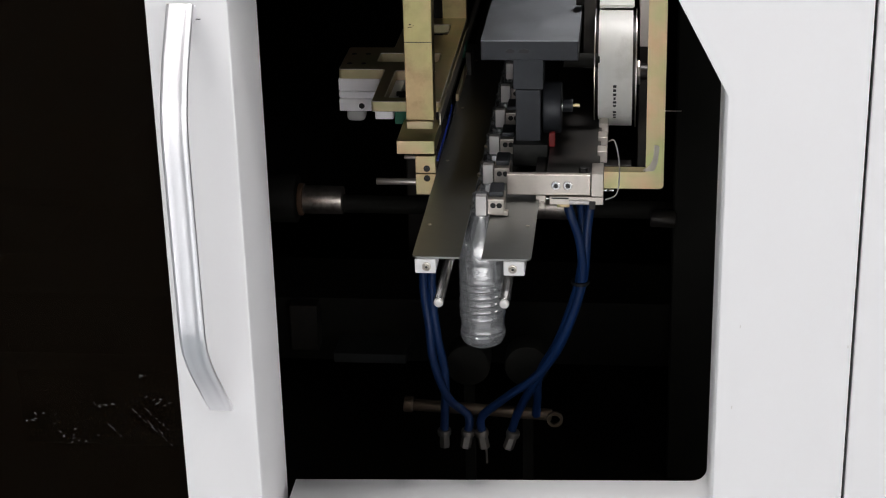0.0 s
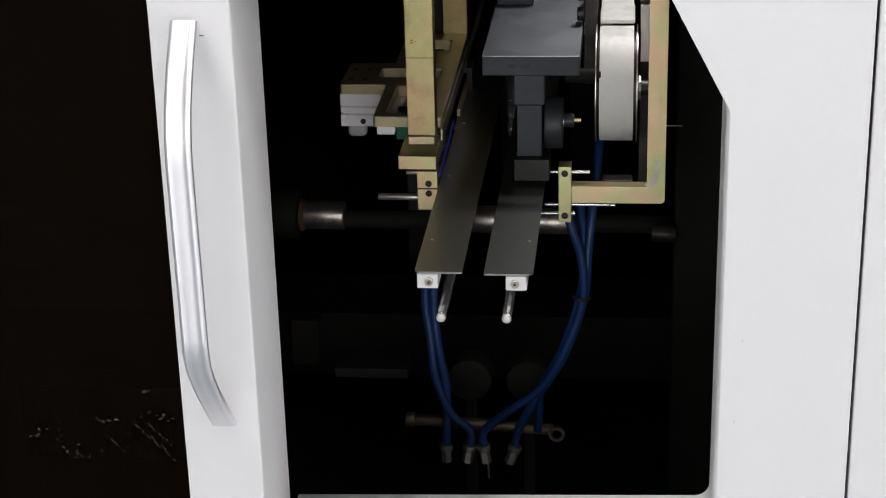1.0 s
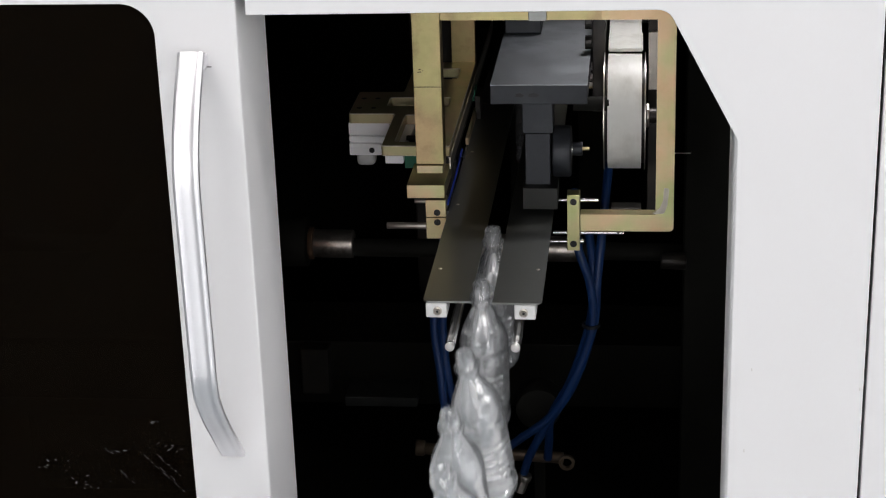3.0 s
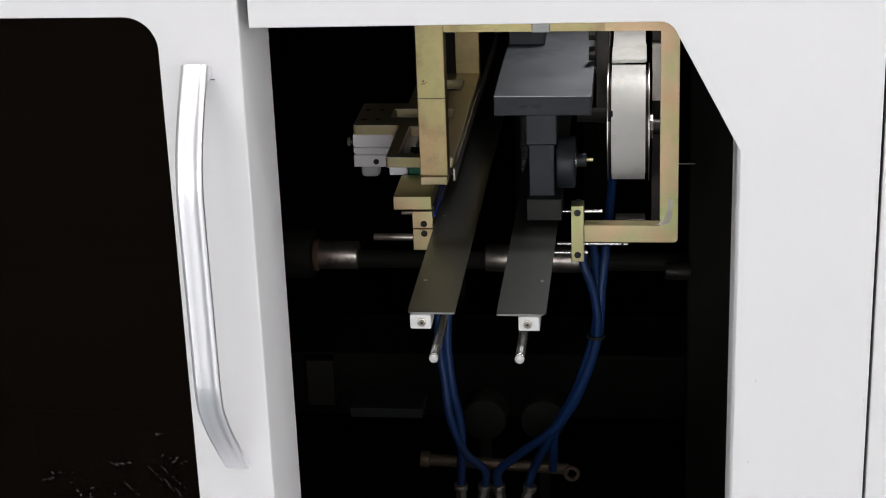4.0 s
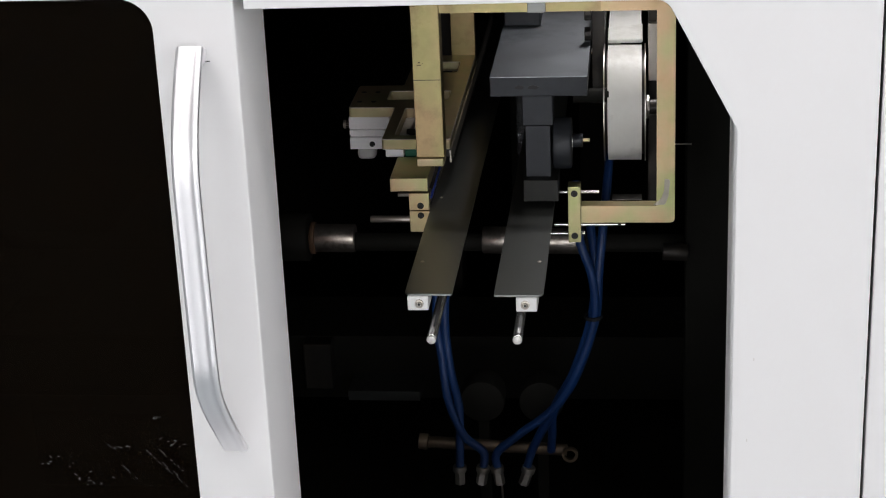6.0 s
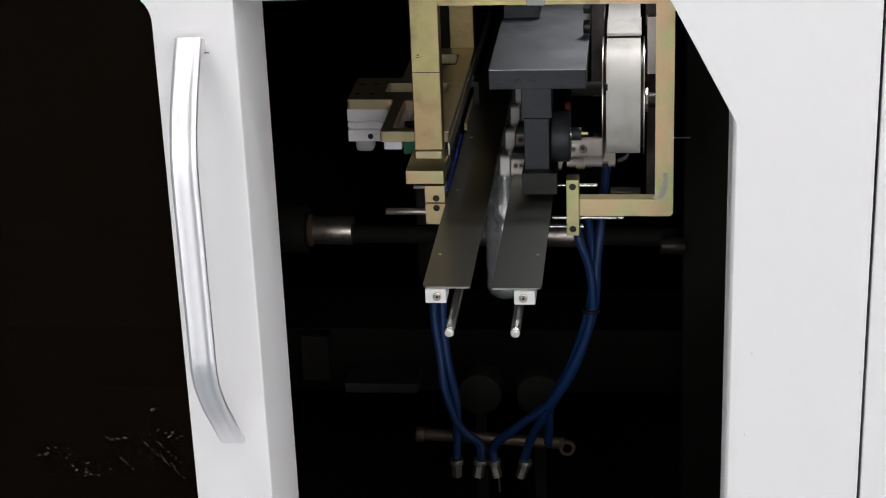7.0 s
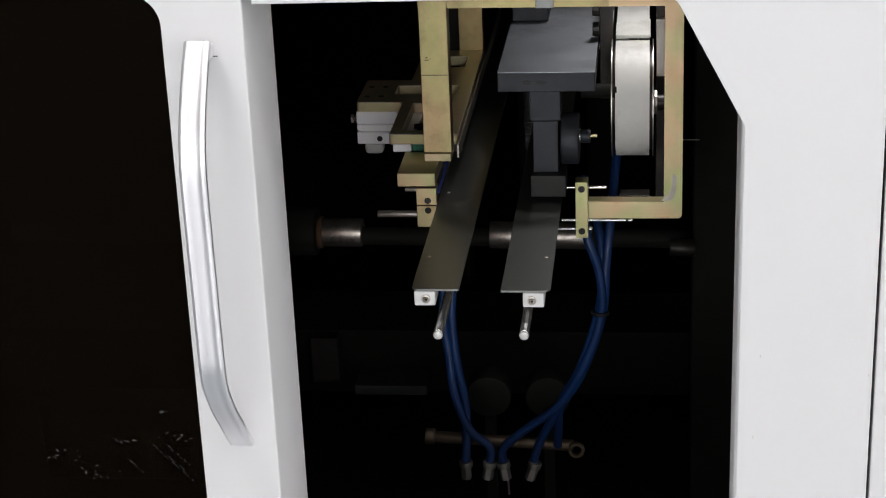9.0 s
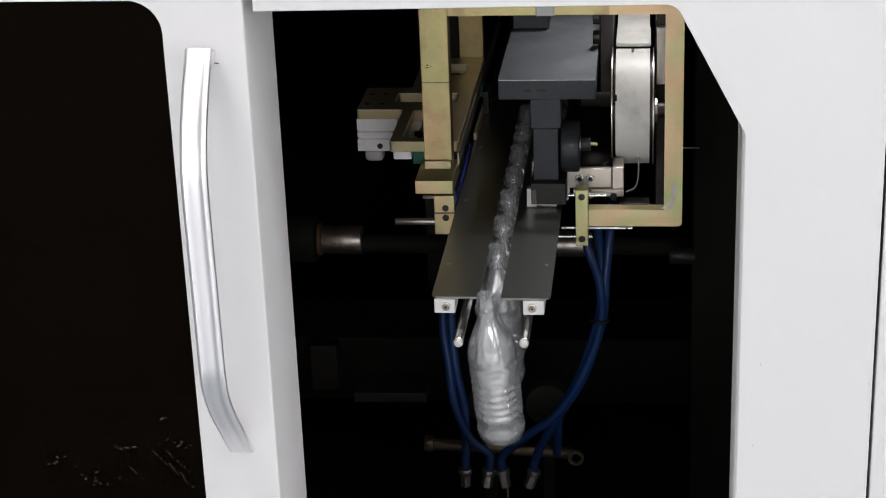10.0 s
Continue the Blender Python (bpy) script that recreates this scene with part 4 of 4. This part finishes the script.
# ---- hoses, manifold and the parts behind, many near black to stand for shade ----
def build_depth():
    m = thing("air_manifold", (-0.04, 0.5, 0.36), "dull brass air manifold with nickel hose fittings", "manifold")
    yb = 0.50
    part("manifold_bar", rod((-0.176, yb + 0.015, 0.392), (0.08, yb + 0.015, 0.378), 0.011, 18, 0.002), BRASS, m, smooth=True)
    part("end_ring", lathe([(0.0095, -0.004), (0.0145, -0.004), (0.0145, 0.004), (0.0095, 0.004), (0.0095, -0.004)], 20, axis="y", at=(0.086, yb, 0.377)), BRASS, m, smooth=True)
    part("end_cap", rod((-0.190, yb + 0.015, 0.3935), (-0.172, yb + 0.015, 0.392), 0.015, 16, 0.003), BRASS, m, smooth=True)
    fx = [(-0.114, 0.0), (-0.076, 0.004), (-0.041, -0.004), (0.001, 0.008)]
    for x, lean in fx:
        f = part("hose_fitting", rod((x, yb - 0.012, 0.322), (x + lean, yb - 0.012, 0.346), 0.0100, 6, 0.001), NICKEL, m, "nickel-plated hose fitting")
        part("fitting_collar", rod((x + lean, yb - 0.012, 0.346), (x + lean * 1.4, yb - 0.012, 0.358), 0.0125, 18, 0.002), NICKEL, f, smooth=True)
    part("bleed_pin", rod((-0.038, yb - 0.012, 0.318), (-0.037, yb - 0.012, 0.290), 0.002, 8), NICKEL, m)
    runs = [
        [(-0.114, 0.488, 0.352), (-0.112, 0.49, 0.40), (-0.112, 0.50, 0.47), (-0.124, 0.50, 0.54), (-0.132, 0.51, 0.62), (-0.128, 0.52, 0.70), (-0.112, 0.53, 0.79), (-0.108, 0.55, 0.85)],
        [(-0.072, 0.488, 0.352), (-0.070, 0.49, 0.385), (-0.105, 0.49, 0.42), (-0.130, 0.49, 0.49), (-0.138, 0.50, 0.56), (-0.147, 0.51, 0.63), (-0.143, 0.52, 0.71), (-0.126, 0.53, 0.80), (-0.122, 0.55, 0.85)],
        [(-0.044, 0.488, 0.352), (-0.045, 0.488, 0.385), (0.0, 0.48, 0.43), (0.060, 0.47, 0.485), (0.105, 0.46, 0.57), (0.133, 0.46, 0.66), (0.130, 0.46, 0.74), (0.108, 0.47, 0.81), (0.10, 0.55, 0.88)],
        [(0.007, 0.488, 0.352), (0.022, 0.488, 0.40), (0.055, 0.475, 0.47), (0.100, 0.465, 0.55), (0.135, 0.465, 0.66), (0.142, 0.47, 0.75), (0.150, 0.50, 0.83), (0.16, 0.62, 0.92)],
        [(0.052, 0.50, 0.385), (0.055, 0.49, 0.42), (0.060, 0.48, 0.48), (0.095, 0.48, 0.55), (0.128, 0.475, 0.66), (0.135, 0.48, 0.75), (0.125, 0.52, 0.82)],
    ]
    for r in runs:
        single("air_hose", tube(r, 0.0078, 14), HOSE, (r[0][0], r[0][1], r[0][2]), "dark blue rubber air hose hanging in a loop", "hose", "air hoses", smooth=True)
    tie = single("hose_tie", lathe([(0.013, -0.003), (0.016, -0.003), (0.016, 0.003), (0.013, 0.003), (0.013, -0.003)], 16, at=(0.131, 0.463, 0.665)), BLACK, (0.131, 0.463, 0.665),
                 "black cable tie round blue hoses", "cable tie")
    # shaft across the machine behind the plates
    s = thing("tie_shaft", (0, 1.0, 0.60), "oily horizontal steel shaft across the machine", "shaft")
    part("shaft_end", rod((-0.457, 1.0, 0.603), (-0.365, 1.0, 0.602), 0.029, 32, 0.003), SHAFT, s, "polished shaft section", smooth=True)
    part("shaft_middle", rod((-0.01, 1.0, 0.596), (0.10, 1.0, 0.594), 0.026, 32, 0.003), SHAFT, s, "polished shaft section", smooth=True)
    part("shaft_sleeve", rod((-0.105, 1.0, 0.598), (-0.0105, 1.0, 0.596), 0.0275, 32, 0.003), SHAFT, s, "oily polished shaft sleeve", smooth=True)
    part("shaft_end", rod((0.255, 0.90, 0.612), (0.305, 0.90, 0.610), 0.017, 28, 0.003), DARK_METAL, s, "oily dark shaft section", smooth=True)
    part("rust_ring", rod((-0.4575, 1.0, 0.603), (-0.446, 1.0, 0.603), 0.0335, 32, 0.003), RUST, s, "rusty brown ring", smooth=True)
    part("shaft_core", rod((-1.1, 1.0, 0.60), (1.1, 1.0, 0.585), 0.019, 24), DARK, s, smooth=True)
    part("collar", rod((-0.54, 1.0, 0.605), (-0.458, 1.0, 0.605), 0.050, 32, 0.004), DARK, s, smooth=True)
    for x in (-0.62, 0.62):
        part("bearing_block", box(x - 0.05, x + 0.05, 0.94, 1.06, 0.02, 0.66, 0.004), DARK, s)
    rail = thing("feed_rail", (-0.016, 4.0, 0.02), "dark steel neck rail that feeds bottles from behind", "rail")
    for a, b in ((-0.07, -0.0315), (-0.0005, 0.04)):
        part("rail_bar", box(a, b, 2.31, 8.6, PZ - 0.006, PZ - 0.001, 0), DARK_METAL, rail)
    for yy in (2.6, 5.0, 8.4):
        part("rail_stand", box(-0.16, -0.07, yy, yy + 0.05, 0.02, PZ - 0.006, 0), DARK, rail)
        part("rail_stand", box(0.04, 0.13, yy, yy + 0.05, 0.02, PZ - 0.006, 0), DARK, rail)
    bed = thing("machine_bed", (0, 1.15, 0.02), "cast machine bed, deep shade put into its near-black colour", "machine bed")
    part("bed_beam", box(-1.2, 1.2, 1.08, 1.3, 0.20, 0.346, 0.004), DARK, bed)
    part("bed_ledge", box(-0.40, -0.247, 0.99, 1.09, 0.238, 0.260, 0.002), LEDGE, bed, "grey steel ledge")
    # strip added along the beam's top edge to stand for its faint lit line
    part("bed_edge", box(-0.48, 0.50, 1.0785, 1.082, 0.3445, 0.3475, 0.0008), DARK, bed, "thin strip added for the bed's lit edge")
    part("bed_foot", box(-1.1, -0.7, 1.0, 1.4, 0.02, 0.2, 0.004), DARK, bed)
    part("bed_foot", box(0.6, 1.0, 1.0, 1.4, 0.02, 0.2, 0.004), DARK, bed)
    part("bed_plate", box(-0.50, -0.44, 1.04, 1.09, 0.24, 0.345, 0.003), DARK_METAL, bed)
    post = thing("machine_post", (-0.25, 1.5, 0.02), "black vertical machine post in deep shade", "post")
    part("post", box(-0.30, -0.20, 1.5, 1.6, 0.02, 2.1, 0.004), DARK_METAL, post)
    far = thing("machine_post", (0.36, 0.93, 0.02), "machine post with bolts, deep shade put into its near-black colour", "post")
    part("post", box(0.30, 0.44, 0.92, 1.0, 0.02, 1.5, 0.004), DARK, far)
    for z in (1.10, 1.125):
        part("bolt", rod((0.335, 0.905, z), (0.335, 0.921, z), 0.010, 6, 0.001), DARK_METAL, far)
    part("thin_rod", rod((0.262, 0.90, 0.832), (0.31, 0.90, 0.832), 0.0013, 8), STEEL, far)
    for x in (-0.08, 0.03):
        v = thing("air_valve", (x, 0.63, 0.02), "round air valve on a post above manifold, darkened for shade", "valve", "air valves")
        part("valve_body", rod((x, 0.60, 0.43), (x, 0.66, 0.43), 0.042, 28, 0.006), DARK, v, smooth=True)
        part("valve_post", box(x - 0.01, x + 0.01, 0.62, 0.64, 0.0, 0.40, 0.001), DARK, v)


build_depth()


def build_red_clamp():
    r = thing("red_clamp", (-0.014, 0.6, 0.94), "red plastic clamp on a small steel shelf", "clamp")
    part("clamp_body", prism(rounded([(-0.031, 0.927), (-0.008, 0.927), (-0.006, 0.953), (-0.033, 0.953)], [0.002] * 4), 0.60, 0.63), RED, r, "red plastic block")
    part("shelf", box(-0.037, -0.003, 0.595, 0.64, 0.920, 0.9265, 0.001), STEEL, r)
    part("back_plate", box(-0.032, 0.002, 0.645, 0.66, 0.92, 1.02, 0.001), CAST, r)
    part("upper_block", box(-0.034, -0.002, 0.62, 0.645, 0.985, 1.012, 0.001), DARK_METAL, r)
    return r


red_clamp = build_red_clamp()

# ---- movement: one cycle takes 2.4 s ----
CYCLE = 2.4
BACKWARD = 1.10
# travel of the carriage along the machine, by time within the cycle
CARRIAGE = [(0.0, 0.0), (0.25, 0.0), (0.3, 0.02), (0.4, 0.215), (0.5, 0.55), (0.6, 0.90), (0.7, 1.07), (0.8, BACKWARD), (2.0, BACKWARD), (2.1, 0.95), (2.2, 0.32), (2.27, 0.03), (2.33, 0.0), (2.4, 0.0)]
SLIDE = [(0.0, 0.0), (1.07, 0.0), (1.17, SHIFT), (2.03, SHIFT), (2.1, SHIFT + 0.0024), (2.17, -0.003), (2.21, 0.0), (2.4, 0.0)]
JAW = [(0.0, 0.0), (0.1, 0.0), (0.19, 0.036), (1.4, 0.036), (1.6, 0.0), (2.4, 0.0)]
RED_MOVE = [(0.0, 1.0), (1.72, 1.0), (1.9, 0.0), (2.13, 0.0), (2.26, 1.0), (2.4, 1.0)]
# where each bottle of a set hangs along the slot while it is pushed out, by time within the cycle
PUSHED = (0.3, 0.4, 0.5, 0.6, 0.7)
LEAD = (0.0, 0.02, 0.042, 0.03, 0.02)   # how much earlier each set is pushed


def push_table(i, k):
    rest = FIRST + PITCH * i
    at4 = 0.045 if i == 0 else 0.205 + 0.12 * (i - 1)
    at5 = -0.38 if i == 0 else -0.075 + 0.116 * (i - 1)
    at6 = (-0.75, -0.57, -0.47, -0.36, -0.24, -0.09, 0.14, 0.36)[i]
    at7 = at6 - 0.62
    ys = (rest - 0.03, at4, at5, at6, at7)
    table = [(0.0, rest), (0.22, rest)] + [(u - LEAD[k], y) for u, y in zip(PUSHED, ys)]
    return table + [(1.5, at7 - 6 * 0.8)]


def cycled(table):
    """Times over the whole clip with the table's values, cycle after cycle."""
    rows = {}
    for k in range(5):
        for u, v in table:
            t = round(u + CYCLE * k, 3)
            if t <= 10.0:
                rows[t] = v
    rows[10.0] = value(table, 10.0 - CYCLE * 4)
    return sorted(rows.items())


def lag(u, k):
    """Degrees by which a bottle swings back while it is pushed."""
    return 11 * max(0.0, min(1.0, (u + LEAD[k] - 0.22) / 0.10))


def bottle_rows(k, i):
    """The way of bottle i of set k: waits on the feed, rides in with the carriage, is pushed out, flies and comes to rest on the floor."""
    rnd = random.Random(100 * k + i)
    start = CYCLE * k
    rest_y = FIRST + PITCH * i
    rows = {}

    def put(t, m):
        if 0 <= t <= 10.0:
            rows[round(t, 3)] = m
    # waiting further back, one set behind the other
    for j in range(5):
        if j < k:
            back = BACKWARD + 1.3 * (k - j - 1)
            if j < k - 1:
                put(CYCLE * j + 0.9, pose(SLOT, rest_y + back, PZ))
                put(CYCLE * j + 1.2, pose(SLOT, rest_y + back, PZ))
                put(CYCLE * j + 1.9, pose(SLOT, rest_y + back - 1.3, PZ))
    if k > 0:
        put(0.0, pose(SLOT, rest_y + BACKWARD + 1.3 * (k - 1), PZ))
        for u, v in CARRIAGE:
            if 2.0 <= u <= 2.4:
                put(start - CYCLE + u, pose(SLOT, rest_y + v, PZ))
    put(start, pose(SLOT, rest_y, PZ))
    # pushed along the slot, then free flight
    edge = -0.03
    table = push_table(i, k)
    t_free = y_free = v_free = None
    u = 0.2
    while u < 1.3:
        y = value(table, u)
        if t_free is None and y <= edge:
            t_free, y_free = u, y
            v_free = max(3.4, (value(table, u - 0.03) - value(table, u + 0.05)) / 0.08)
            spin = (430 if k == 0 else 260) if i == 0 else 90 + 60 * rnd.random()
            roll, drift = rnd.gauss(-6, 3) - (5 if i == 7 or (i == 0 and k == 0) else 0), rnd.gauss(-0.12, 0.05) - (0.15 if i == 7 else 0)
        if t_free is None:
            put(start + u, pose(SLOT, y, PZ, lag(u, k)))
        else:
            d = u - t_free
            z = PZ - 4.9 * d * d - 0.15 * d
            if z < 0.12:
                break
            put(start + u, pose(SLOT + drift * d, y_free - v_free * d, z, min(80, lag(t_free, k) + spin * d), roll * min(1, 0.5 + d * 12), 0))
        u = round(u + 0.025, 3)
    put(start + u + 0.05, pose(SLOT + drift * 2 + rnd.uniform(-0.4, 0.4), y_free - v_free * (u - t_free) - 0.2 - 0.1 * i, 0.036, 88, 0, 10))
    lie = pose(SLOT + drift * 2 + 0.16 * (i - 3.5) + 0.02 * rnd.random(), -2.6 - 0.28 * k - 0.02 * rnd.random(), 0.036, 90, 0, 0)
    put(start + u + 0.45, lie)
    last = rows[max(rows)]
    rows.setdefault(10.0, last)
    rows.setdefault(0.0, rows[min(rows)])
    return sorted(rows.items())


def motions():
    c = carriage.location.copy()
    walk(carriage, [(t, pose(c.x, c.y + v, c.z)) for t, v in cycled(CARRIAGE)])
    s = slide.location.copy()
    walk(slide, [(t, pose(s.x + v, s.y, s.z)) for t, v in cycled(SLIDE)])
    p = piston.location.copy()
    walk(piston, [(t, pose(p.x + 0.030 + v, p.y, p.z)) for t, v in cycled(SLIDE)])
    for j in jaws:
        walk(j, [(t, pose(v, 0, 0)) for t, v in cycled(JAW)])
    r = red_clamp.location.copy()
    walk(red_clamp, [(t, pose(r.x, r.y + v, r.z)) for t, v in cycled(RED_MOVE)])
    q = pulley.location.copy()
    turns = sorted({round(0.02 * n, 3) for n in range(501)})
    walk(pulley, [(t, pose(q.x, q.y, q.z, -math.degrees(value(CARRIAGE, t % CYCLE) / PR))) for t in turns])
    bottles = [BOTTLE] + [copy_thing(BOTTLE, pose(0, 0, 0)) for n in range(5 * COUNT - 1)]
    for n, b in enumerate(bottles):
        walk(b, bottle_rows(n // COUNT, n % COUNT))


motions()
